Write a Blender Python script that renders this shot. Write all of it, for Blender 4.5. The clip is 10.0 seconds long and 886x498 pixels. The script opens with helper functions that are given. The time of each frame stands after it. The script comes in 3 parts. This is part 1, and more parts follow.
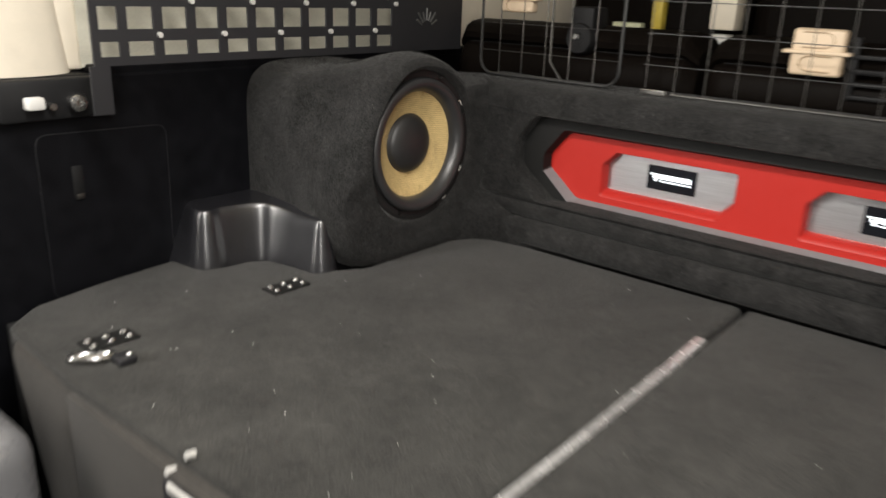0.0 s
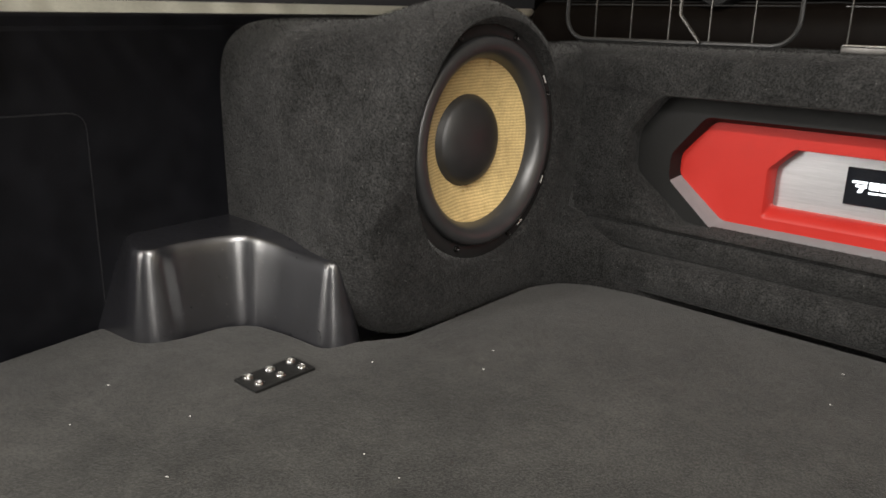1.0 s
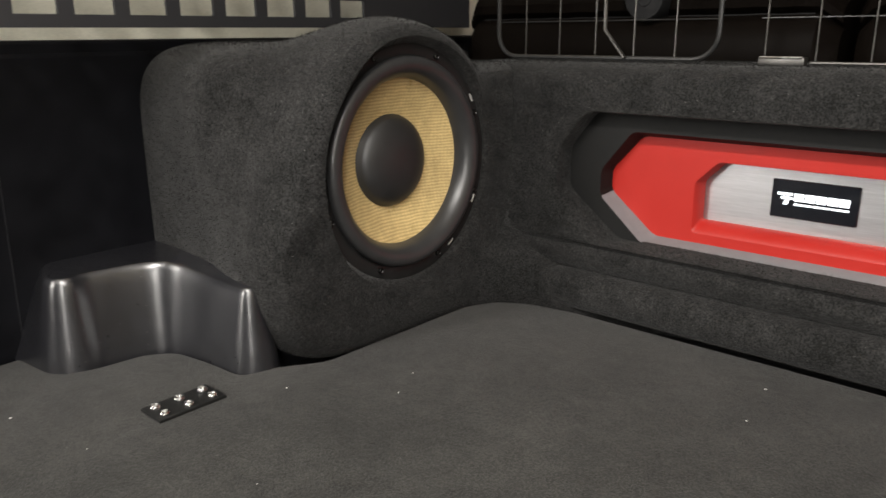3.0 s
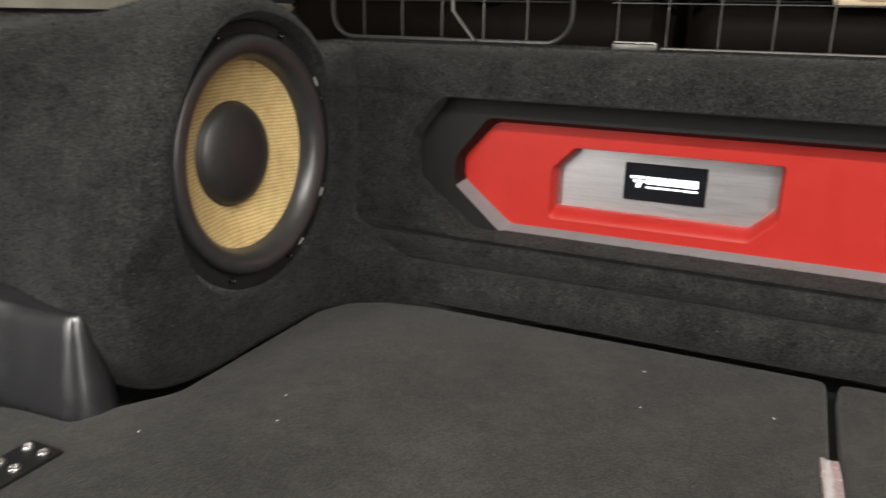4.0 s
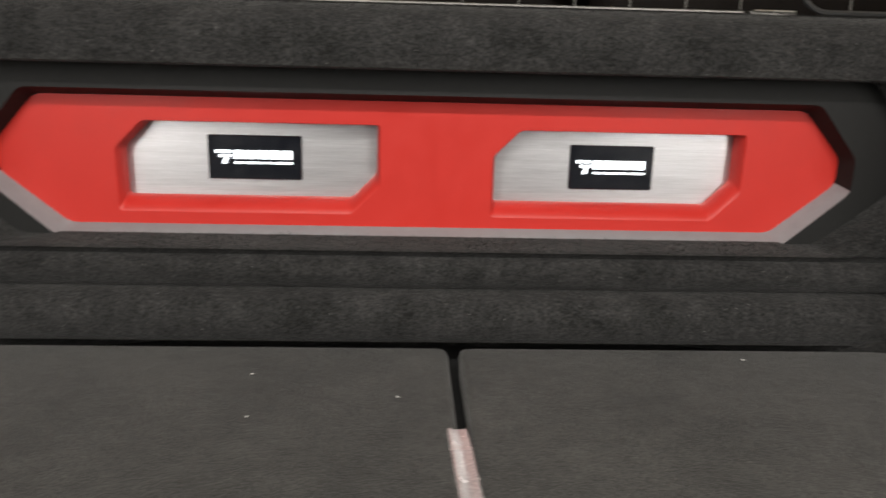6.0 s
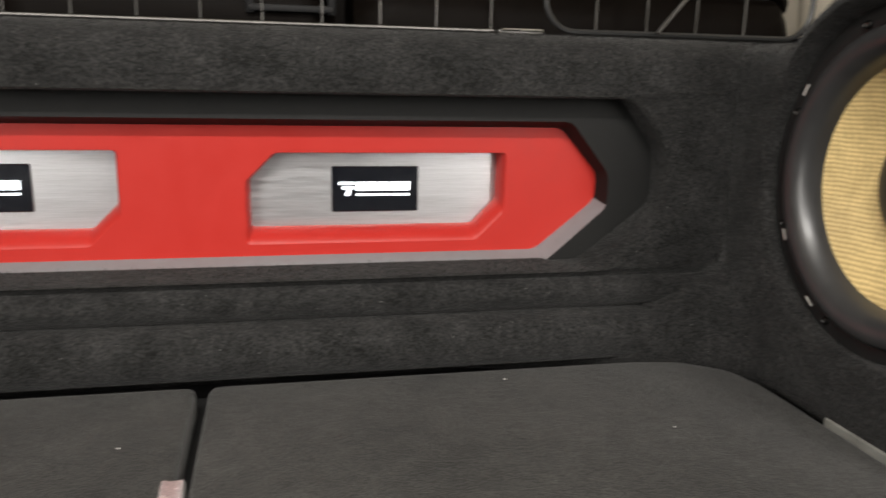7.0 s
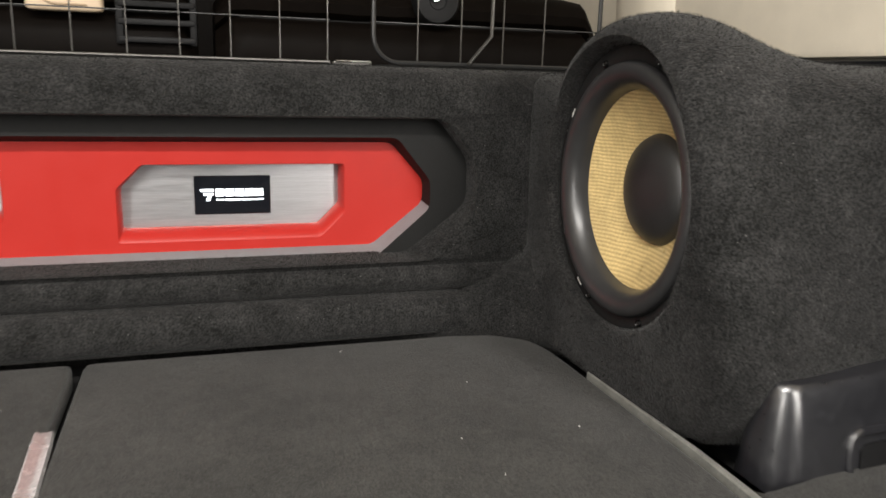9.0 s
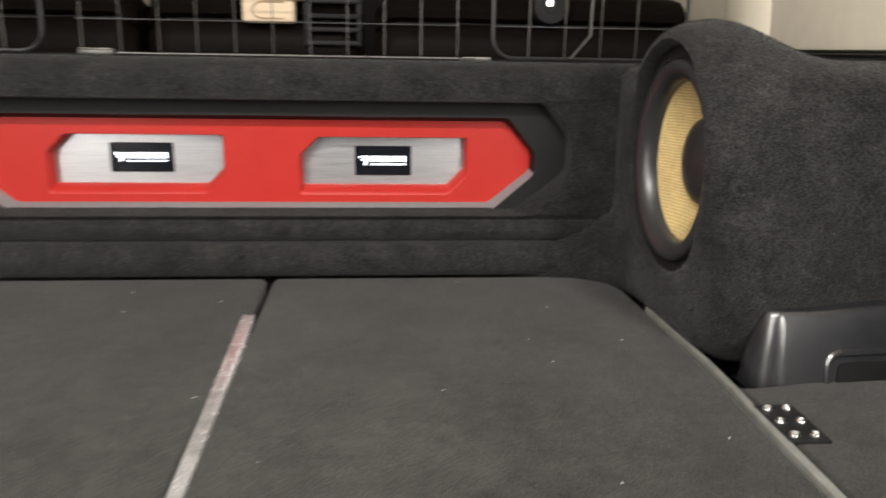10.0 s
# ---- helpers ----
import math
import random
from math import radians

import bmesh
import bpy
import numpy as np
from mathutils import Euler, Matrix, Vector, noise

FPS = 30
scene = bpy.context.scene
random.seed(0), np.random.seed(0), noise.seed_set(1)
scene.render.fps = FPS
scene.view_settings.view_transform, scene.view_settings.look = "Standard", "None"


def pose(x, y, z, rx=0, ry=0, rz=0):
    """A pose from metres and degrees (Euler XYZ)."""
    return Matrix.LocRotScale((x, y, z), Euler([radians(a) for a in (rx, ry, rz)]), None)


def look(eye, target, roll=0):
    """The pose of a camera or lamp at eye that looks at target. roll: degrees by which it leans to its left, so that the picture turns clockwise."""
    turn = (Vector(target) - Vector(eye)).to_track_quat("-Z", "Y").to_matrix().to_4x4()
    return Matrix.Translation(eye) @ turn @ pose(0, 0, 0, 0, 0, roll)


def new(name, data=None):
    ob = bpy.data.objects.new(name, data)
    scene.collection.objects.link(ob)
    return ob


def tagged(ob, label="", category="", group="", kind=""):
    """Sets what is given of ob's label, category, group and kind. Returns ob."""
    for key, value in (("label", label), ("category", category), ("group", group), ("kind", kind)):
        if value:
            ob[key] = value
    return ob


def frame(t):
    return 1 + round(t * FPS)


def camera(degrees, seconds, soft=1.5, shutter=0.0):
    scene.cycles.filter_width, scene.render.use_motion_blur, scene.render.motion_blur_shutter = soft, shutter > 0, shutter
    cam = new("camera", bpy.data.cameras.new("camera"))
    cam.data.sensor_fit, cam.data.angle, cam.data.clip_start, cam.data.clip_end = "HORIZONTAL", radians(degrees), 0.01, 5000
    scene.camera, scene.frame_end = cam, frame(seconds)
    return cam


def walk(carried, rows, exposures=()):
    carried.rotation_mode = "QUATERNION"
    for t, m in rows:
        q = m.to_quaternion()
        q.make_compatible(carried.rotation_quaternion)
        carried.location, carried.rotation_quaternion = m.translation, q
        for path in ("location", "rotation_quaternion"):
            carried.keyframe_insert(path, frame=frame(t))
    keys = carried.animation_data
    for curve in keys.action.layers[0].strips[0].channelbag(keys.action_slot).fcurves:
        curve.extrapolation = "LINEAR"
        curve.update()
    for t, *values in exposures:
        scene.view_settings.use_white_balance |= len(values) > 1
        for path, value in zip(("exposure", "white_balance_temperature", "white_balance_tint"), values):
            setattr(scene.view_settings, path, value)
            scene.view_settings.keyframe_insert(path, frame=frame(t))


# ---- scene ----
from mathutils.geometry import delaunay_2d_cdt
cam = camera(60.0, 10.0, soft=1.6, shutter=0.5)
PATH = [
    (0, (0.386, -1.263, 0.469), (-0.83, 0.189, -0.174), 2.2),
    (0.5, (0.112, -1.045, 0.401), (-1.118, 0.415, -0.198), 1.2),
    (1, (0.028, -0.934, 0.345), (-1.253, 0.482, -0.248), 0.9),
    (1.5, (0.072, -0.883, 0.334), (-1.258, 0.488, -0.258), 1.1),
    (2, (0.108, -0.858, 0.347), (-1.263, 0.479, -0.23), -0.0),
    (2.2, (0.111, -0.856, 0.348), (-1.266, 0.477, -0.224), -0.5),
    (3.5, (0.031, -0.874, 0.34), (-1.07, 0.703, -0.211), 0.2),
    (4, (-0.039, -0.865, 0.341), (-0.83, 0.875, -0.245), 1.2),
    (4.5, (-0.057, -0.836, 0.301), (-0.612, 1.003, -0.256), 2.4),
    (5, (-0.05, -0.789, 0.273), (-0.358, 1.109, -0.279), 2.8),
    (6.3, (0.022, -0.735, 0.27), (0.197, 1.194, -0.228), 1.3),
    (6.5, (0.055, -0.73, 0.269), (0.278, 1.197, -0.219), 1.3),
    (7, (0.097, -0.725, 0.273), (0.513, 1.177, -0.184), 1.4),
    (7.5, (0.138, -0.728, 0.272), (0.693, 1.142, -0.17), 1.5),
    (8, (0.163, -0.751, 0.278), (0.799, 1.096, -0.154), 1.6),
    (8.5, (0.167, -0.809, 0.283), (0.798, 1.039, -0.15), 1.6),
    (9, (0.153, -0.89, 0.298), (0.754, 0.966, -0.143), 1.7),
    (9.5, (0.189, -1.017, 0.299), (0.634, 0.88, -0.152), 1.7),
    (10, (0.184, -1.147, 0.323), (0.35, 0.78, -0.182), 1.0),
]
walk(cam, [(t, look(eye, target, roll)) for t, eye, target, roll in PATH],
     exposures=[(0, -0.2), (0.6, -0.14), (2, -0.1), (6.5, -0.12), (8.5, 0.02), (10, -0.03)])


# ---- world and lamps ----
world = bpy.data.worlds.new("garage_air")
world.use_nodes = True
world.node_tree.nodes["Background"].inputs["Color"].default_value = (0.75, 0.82, 1.0, 1)
world.node_tree.nodes["Background"].inputs["Strength"].default_value = 0.02
scene.world = world


def area_lamp(name, eye, target, w, h, watts, colour):
    data = bpy.data.lights.new(name, "AREA")
    data.shape, data.size, data.size_y, data.energy, data.color = "RECTANGLE", w, h, watts, colour
    ob = new(name, data)
    ob.matrix_world = look(eye, target)
    return ob


# two unseen fill lamps added behind the car for pods, cones and arches
LAMPS = [(-0.86, -1.75, 0.60), (0.86, -1.75, 0.60)]
for lx, ly, lz in LAMPS:
    area_lamp("rear_fill", (lx, ly, lz), (lx * 0.05, -0.3, 0.15), 0.26, 1.15, 21, (1.0, 0.96, 0.905))
area_lamp("tailgate_lamp", (0.0, -0.965, 0.895), (0.0, -0.70, 0.0), 0.7, 0.05, 18.0, (1.0, 0.96, 0.905))
# weak overhead fill, added without a seen source
area_lamp("overhead_fill", (0.0, -0.42, 0.918), (0.0, -0.42, 0.0), 0.4, 0.14, 0.4, (1.0, 0.96, 0.905))
scene.view_settings.exposure = 0.0


# ---- materials ----
def material(name, colour, rough=0.6, metal=0.0, spread=0.15, scale=60.0, fine=900.0, bump=0.2, depth=0.001, spec=0.5,
             stretch=(1, 1, 1), sheen=0.0, coat=0.0, grime=5.0, fibres=0.0, grain=0.0, coat_rough=0.15):
    """Principled surface with blotches, grain and relief in metres."""
    m = bpy.data.materials.new(name)
    m.use_nodes = True
    n, l = m.node_tree.nodes, m.node_tree.links
    p = n["Principled BSDF"]
    p.inputs["Metallic"].default_value, p.inputs["Specular IOR Level"].default_value = metal, spec
    p.inputs["Sheen Weight"].default_value, p.inputs["Sheen Roughness"].default_value = sheen, 0.5
    p.inputs["Coat Weight"].default_value, p.inputs["Coat Roughness"].default_value = coat, coat_rough
    co = n.new("ShaderNodeTexCoord")
    mp = n.new("ShaderNodeMapping")
    mp.inputs["Scale"].default_value = stretch
    l.new(co.outputs["Object"], mp.inputs["Vector"])

    def tex(s, detail):
        t = n.new("ShaderNodeTexNoise")
        t.inputs["Scale"].default_value, t.inputs["Detail"].default_value = s, detail
        l.new(mp.outputs["Vector"], t.inputs["Vector"])
        return t.outputs["Fac"]

    big, mid, small = tex(grime, 3), tex(scale, 3), tex(fine, 2)

    def math_node(op, a, b):
        k = n.new("ShaderNodeMath")
        k.operation = op
        for i, v in enumerate((a, b)):
            if isinstance(v, (int, float)):
                k.inputs[i].default_value = v
            else:
                l.new(v, k.inputs[i])
        return k.outputs[0]

    mix = math_node("ADD", math_node("MULTIPLY", big, 0.35), math_node("ADD", math_node("MULTIPLY", mid, 0.3), math_node("MULTIPLY", small, 0.35)))
    ramp = n.new("ShaderNodeValToRGB")
    lo, hi = 1 - spread * 2, 1 + spread * 2
    ramp.color_ramp.elements[0].position, ramp.color_ramp.elements[1].position = 0.3, 0.7
    ramp.color_ramp.elements[0].color = (*[c * max(lo, 0.05) for c in colour], 1)
    ramp.color_ramp.elements[1].color = (*[min(c * hi, 0.95) for c in colour], 1)
    l.new(mix, ramp.inputs["Fac"])
    base = ramp.outputs["Color"]
    if grain:
        # dark and pale flecks of the nap
        fleck = n.new("ShaderNodeMapRange")
        fleck.inputs["From Min"].default_value, fleck.inputs["From Max"].default_value = 0.36, 0.64
        fleck.inputs["To Min"].default_value, fleck.inputs["To Max"].default_value = 1 - grain, 1 + grain
        l.new(small, fleck.inputs["Value"])
        mul = n.new("ShaderNodeVectorMath")
        mul.operation = "SCALE"
        l.new(base, mul.inputs[0])
        l.new(fleck.outputs["Result"], mul.inputs["Scale"])
        base = mul.outputs["Vector"]
    if fibres:
        # single pale fibres and lint
        v = n.new("ShaderNodeTexVoronoi")
        v.inputs["Scale"].default_value = 520
        l.new(mp.outputs["Vector"], v.inputs["Vector"])
        sel = n.new("ShaderNodeSeparateColor")
        l.new(v.outputs["Color"], sel.inputs["Color"])
        fib = math_node("MULTIPLY", math_node("LESS_THAN", v.outputs["Distance"], 0.32), math_node("LESS_THAN", sel.outputs[0], fibres))
        mx = n.new("ShaderNodeMix")
        mx.data_type = "RGBA"
        l.new(math_node("MULTIPLY", fib, 0.55), mx.inputs[0])
        l.new(base, mx.inputs[6])
        mx.inputs[7].default_value = (0.16, 0.155, 0.15, 1)
        base = mx.outputs[2]
    l.new(base, p.inputs["Base Color"])
    l.new(math_node("ADD", math_node("MULTIPLY", mid, 0.25), rough - 0.125), p.inputs["Roughness"])
    if bump:
        b = n.new("ShaderNodeBump")
        b.inputs["Strength"].default_value, b.inputs["Distance"].default_value = bump, depth
        l.new(math_node("ADD", math_node("MULTIPLY", small, 0.6), math_node("MULTIPLY", mid, 0.4)), b.inputs["Height"])
        l.new(b.outputs["Normal"], p.inputs["Normal"])
    return m


CARPET = material("black_felt", (0.019, 0.0187, 0.0183), 0.95, spread=0.42, scale=110, fine=480, bump=0.6, depth=0.003, spec=0.1, sheen=0.1, grime=26, grain=0.3, fibres=0.004)
BOARD = material("board_felt", (0.0285, 0.0278, 0.0254), 0.95, spread=0.34, scale=45, fine=700, bump=0.7, depth=0.0018, spec=0.12, sheen=0.1, grime=9, grain=0.28, fibres=0.0012)
FRONT = material("drawer_felt", (0.038, 0.035, 0.031), 0.95, spread=0.2, scale=90, fine=1000, bump=0.5, depth=0.001, spec=0.1, sheen=0.1)
VINYL = material("black_vinyl", (0.0085, 0.0085, 0.0083), 0.65, spec=0.25, spread=0.1, scale=300, fine=1600, bump=0.25, depth=0.0004)
RED = material("red_paint", (0.405, 0.023, 0.017), 0.42, spread=0.05, scale=40, fine=900, bump=0.05, depth=0.0003, spec=0.25)
SILVER = material("satin_grey", (0.225, 0.24, 0.25), 0.5, 0.2, spread=0.1, scale=80, fine=900, bump=0.15, depth=0.0004)
BRUSHED = material("brushed_aluminium", (0.59, 0.59, 0.605), 0.36, 0.92, spread=0.11, scale=900, fine=2600, bump=0.3, depth=0.0003, stretch=(0.025, 1, 1), grime=300)
GLASS_BLACK = material("display_glass", (0.006, 0.007, 0.01), 0.2, spread=0.05, bump=0, spec=0.5)
PLASTIC = material("black_plastic", (0.007, 0.007, 0.0075), 0.62, spec=0.25, spread=0.2, scale=120, fine=1600, bump=0.25, depth=0.0004)
BASKET = material("speaker_basket", (0.012, 0.012, 0.012), 0.45, spread=0.15, scale=100, fine=900, bump=0.1, depth=0.0003)
RUBBER = material("surround_rubber", (0.030, 0.030, 0.031), 0.37, spread=0.1, scale=60, fine=1200, bump=0.06, depth=0.0003, spec=0.75)
CAP = material("cap_composite", (0.016, 0.016, 0.0165), 0.5, spread=0.12, scale=60, fine=900, bump=0.05, depth=0.0003, spec=0.75)
ARCH = material("arch_plastic", (0.011, 0.011, 0.0135), 0.33, spread=0.2, scale=160, fine=1300, bump=0.2, depth=0.0004, spec=1.0, coat=1.0, coat_rough=0.27, fibres=0.005, grime=30)
SIDE = material("side_trim_plastic", (0.0042, 0.0043, 0.0056), 0.5, spread=0.3, scale=30, fine=1300, bump=0.2, depth=0.0004, spec=0.13)
BEIGE = material("beige_trim", (0.74, 0.67, 0.55), 0.6, spread=0.06, scale=30, fine=900, bump=0.1, depth=0.0004)
PALE = material("pale_curtain", (0.62, 0.6, 0.5), 0.8, spread=0.12, scale=18, fine=400, bump=0.2, depth=0.002, stretch=(1, 0.5, 3))
CHROME = material("bolt_steel", (0.56, 0.555, 0.54), 0.26, 1.0, spread=0.06, bump=0.05)
STEEL = material("wire_steel", (0.12, 0.116, 0.11), 0.42, 1.0, spread=0.15, scale=90, bump=0.05)
ZINC = material("zinc_bolt", (0.6, 0.59, 0.56), 0.4, 0.3, spread=0.08, bump=0.05)
EMBLEM = material("dim_emblem_paint", (0.05, 0.05, 0.048), 0.5, spread=0.1, bump=0.05)
DARKSTEEL = material("screw_steel", (0.045, 0.044, 0.043), 0.4, 1.0, spread=0.1, bump=0.05)
DARKWIRE = material("coated_wire", (0.02, 0.02, 0.02), 0.35, spread=0.1, bump=0.05)
POWDER = material("powder_coat", (0.014, 0.014, 0.016), 0.5, spread=0.12, scale=200, fine=1500, bump=0.2, depth=0.0003)
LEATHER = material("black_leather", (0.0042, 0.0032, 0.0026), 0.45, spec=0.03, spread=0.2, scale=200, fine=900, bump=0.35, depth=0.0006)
TAN = material("tan_plastic", (0.6, 0.47, 0.33), 0.5, spread=0.05, bump=0.05)
TANLINE = material("tan_groove", (0.33, 0.24, 0.15), 0.6, spread=0.05, bump=0.05)
CLEAR = material("edge_strip_alloy", (0.40, 0.395, 0.39), 0.25, 0.5, spread=0.3, scale=40, fine=500, bump=0.1, depth=0.0004)
EDGE = material("worn_alloy_trim", (0.24, 0.24, 0.22), 0.45, 0.3, spread=0.25, scale=60, fine=700, bump=0.2, depth=0.0004)
# near-black in place of shade, for gaps and the cabin's far end
VOID = material("shade_black", (0.004, 0.004, 0.004), 0.9, bump=0)
CONCRETE = material("garage_concrete", (0.16, 0.155, 0.15), 0.7, spread=0.15, scale=8, fine=120, bump=0.2, grime=1)
GARAGE = material("garage_wall_paint", (0.24, 0.235, 0.225), 0.75, spread=0.08, scale=8, fine=100, bump=0.1, grime=1)
WHITEWALL = material("white_plastic", (0.62, 0.61, 0.58), 0.7, spread=0.05, scale=8, fine=100, bump=0.1, grime=1)
PAINT = material("car_paint_silver", (0.24, 0.24, 0.25), 0.3, 0.4, spread=0.04, bump=0, coat=0.6)
YELLOW = material("yellow_plastic", (0.55, 0.42, 0.06), 0.5, bump=0.05)
LABEL = material("pale_label", (0.6, 0.62, 0.42), 0.6, bump=0.02)


def glow(name, colour, strength):
    m = bpy.data.materials.new(name)
    m.use_nodes = True
    p = m.node_tree.nodes["Principled BSDF"]
    p.inputs["Base Color"].default_value = (*colour, 1)
    p.inputs["Emission Color"].default_value = (*colour, 1)
    p.inputs["Emission Strength"].default_value = strength
    return m


GLOW = glow("display_white", (0.9, 0.95, 1.0), 2.2)
DIFFUSER = glow("lamp_diffuser", (1.0, 0.97, 0.92), 6.0)


def flax():
    """Woven flax with crossing threads on a round cone; local x is the cone's axis."""
    m = material("woven_flax", (0.70, 0.525, 0.255), 0.33, spread=0.2, scale=80, fine=600, bump=0.15, depth=0.0004, spec=0.6, coat=0.35, grime=14)
    n, l = m.node_tree.nodes, m.node_tree.links
    p = n["Principled BSDF"]
    base = p.inputs["Base Color"].links[0].from_socket
    co = n.new("ShaderNodeTexCoord")
    total = None
    for axis, scale, share in (("Y", 70, 0.16), ("Z", 85, 0.84)):
        w = n.new("ShaderNodeTexWave")
        w.bands_direction = axis
        w.inputs["Scale"].default_value, w.inputs["Distortion"].default_value = scale, 3.5
        w.inputs["Detail"].default_value, w.inputs["Detail Scale"].default_value = 2, 0.35
        l.new(co.outputs["Object"], w.inputs["Vector"])
        k = n.new("ShaderNodeMath")
        k.operation = "MULTIPLY_ADD"
        l.new(w.outputs["Fac"], k.inputs[0])
        k.inputs[1].default_value = share
        if total is None:
            k.inputs[2].default_value = 0.0
        else:
            l.new(total, k.inputs[2])
        total = k.outputs[0]
    mx = n.new("ShaderNodeMix")
    mx.data_type, mx.blend_type = "RGBA", "MULTIPLY"
    ramp = n.new("ShaderNodeValToRGB")
    ramp.color_ramp.elements[0].color = (0.50, 0.44, 0.33, 1)
    ramp.color_ramp.elements[1].color = (1.0, 1.0, 0.98, 1)
    l.new(total, ramp.inputs["Fac"])
    mx.inputs[0].default_value = 0.75
    l.new(base, mx.inputs[6])
    l.new(ramp.outputs["Color"], mx.inputs[7])
    l.new(mx.outputs[2], p.inputs["Base Color"])
    return m


FLAX = flax()


# ---- building helpers ----
def thing(name, base, label, category, group="", kind=""):
    ob = new(name)
    ob.location = base
    ob.empty_display_size = 0.05
    return tagged(ob, label, category, group, kind)


def origin(ob):
    v = Vector((0, 0, 0))
    while ob is not None:
        v += ob.location
        ob = ob.parent
    return v


def part(name, bm, mat, parent=None, label="", smooth=True, at=None):
    """Link a bmesh made in world metres as one mesh object under a thing or a part. at: the object's own origin."""
    base = Vector(at) if at is not None else (origin(parent) if parent else Vector((0, 0, 0)))
    bmesh.ops.translate(bm, verts=bm.verts, vec=-base)
    bmesh.ops.recalc_face_normals(bm, faces=bm.faces)
    me = bpy.data.meshes.new(name)
    bm.to_mesh(me)
    bm.free()
    me.materials.append(mat)
    for p in me.polygons:
        p.use_smooth = smooth
    if smooth:
        me.set_sharp_from_angle(angle=radians(38))
    ob = new(name, me)
    ob.parent = parent
    ob.location = base - (origin(parent) if parent else Vector((0, 0, 0)))
    if label:
        ob["label"] = label
    return ob


def box(x0, x1, y0, y1, z0, z1, r=0.0, seg=2):
    bm = bmesh.new()
    bmesh.ops.create_cube(bm, size=1)
    for v in bm.verts:
        v.co = Vector(((x0 + x1) / 2 + v.co.x * (x1 - x0), (y0 + y1) / 2 + v.co.y * (y1 - y0), (z0 + z1) / 2 + v.co.z * (z1 - z0)))
    if r:
        bmesh.ops.bevel(bm, geom=list(bm.edges), offset=r, segments=seg, affect="EDGES", profile=0.5)
    return bm


def loft(rings, closed=True, caps=(False, False)):
    """Faces between rows of points."""
    bm = bmesh.new()
    rows = [[bm.verts.new(p) for p in ring] for ring in rings]
    n = len(rows[0])
    for a, b in zip(rows, rows[1:]):
        for i in range(n if closed else n - 1):
            j = (i + 1) % n
            bm.faces.new((a[i], a[j], b[j], b[i]))
    if caps[0]:
        bm.faces.new(rows[0][::-1])
    if caps[1]:
        bm.faces.new(rows[-1])
    return bm


def tube(points, r, seg=8, caps=True):
    """A round rod through points."""
    rings = []
    pts = [Vector(p) for p in points]
    side = None
    for i, p in enumerate(pts):
        d = (pts[min(i + 1, len(pts) - 1)] - pts[max(i - 1, 0)]).normalized()
        if side is None:
            side = d.orthogonal().normalized()
        side = (side - d * side.dot(d)).normalized()
        up = d.cross(side)
        rings.append([p + r * (math.cos(a) * side + math.sin(a) * up) for a in [2 * math.pi * k / seg for k in range(seg)]])
    return loft(rings, True, (caps, caps))


def lathe_x(profile, cx, cy, cz, side, seg=72, yaw=0.0):
    """Turn (depth, radius) about an x axis through the centre; depth runs outwards on that side of the car."""
    rings = []
    for d, r in profile:
        rings.append([Vector((cx + side * d, cy + r * math.cos(2 * math.pi * k / seg), cz + r * math.sin(2 * math.pi * k / seg))) for k in range(seg)])
    bm = loft(rings)
    if yaw:
        bmesh.ops.rotate(bm, cent=(cx, cy, cz), matrix=Matrix.Rotation(radians(yaw * side), 3, "Z"), verts=bm.verts)
    return bm


def rounded(points, r, seg=5):
    """A closed outline with its corners rounded."""
    out = []
    n = len(points)
    for i in range(n):
        a, b, c = (Vector(points[(i + k) % n]) for k in (-1, 0, 1))
        u, v = (a - b), (c - b)
        d = min(r, 0.45 * u.length, 0.45 * v.length)
        p, q = b + u.normalized() * d, b + v.normalized() * d
        for k in range(seg + 1):
            t = k / seg
            out.append((1 - t) ** 2 * p + 2 * t * (1 - t) * b + t * t * q)
    return out


def slab(outline, z0, z1, r=0.006):
    """A flat board of that outline with rounded upper edges."""

    def inset(d):
        res = []
        n = len(outline)
        for i in range(n):
            a, b, e = (Vector(outline[(i + k) % n]) for k in (-1, 0, 1))
            t = (e - a).normalized()
            nrm = Vector((-t.y, t.x))
            res.append(b + nrm * d)
        return res

    rings = [[Vector((*p, z0)) for p in outline]]
    for a in (0, 30, 60, 90):
        d, h = r * (1 - math.cos(radians(a))), r * math.sin(radians(a))
        rings.append([Vector((*p, z1 - r + h)) for p in inset(d)])
    return loft(rings, True, (True, True))


def prism(outline, y0, y1):
    """An outline in (x, z) given depth along y."""
    return loft([[Vector((p[0], y0, p[1])) for p in outline], [Vector((p[0], y1, p[1])) for p in outline]], True, (True, True))


def structure(name, bm, mat, label, smooth=True):
    return tagged(part(name, bm, mat, None, "", smooth), label, name.split("_")[0], "", "structure")


# ---- the garage round the car ----
structure("ground", box(-4, 4, -6, 6, -0.85, -0.75), CONCRETE, "grey concrete garage floor", False)
structure("wall_south", box(-4, 4, -6.1, -6, -0.75, 2.1), GARAGE, "plain grey painted garage wall", False)
structure("wall_north", box(-4, 4, 6, 6.1, -0.75, 2.1), GARAGE, "plain grey painted garage wall", False)
structure("wall_west", box(-4.1, -4, -6, 6, -0.75, 2.1), GARAGE, "plain grey painted garage wall", False)
structure("wall_east", box(4, 4.1, -6, 6, -0.75, 2.1), GARAGE, "plain grey painted garage wall", False)
structure("ceiling", box(-4, 4, -6, 6, 2.1, 2.2), GARAGE, "plain grey painted garage ceiling", False)
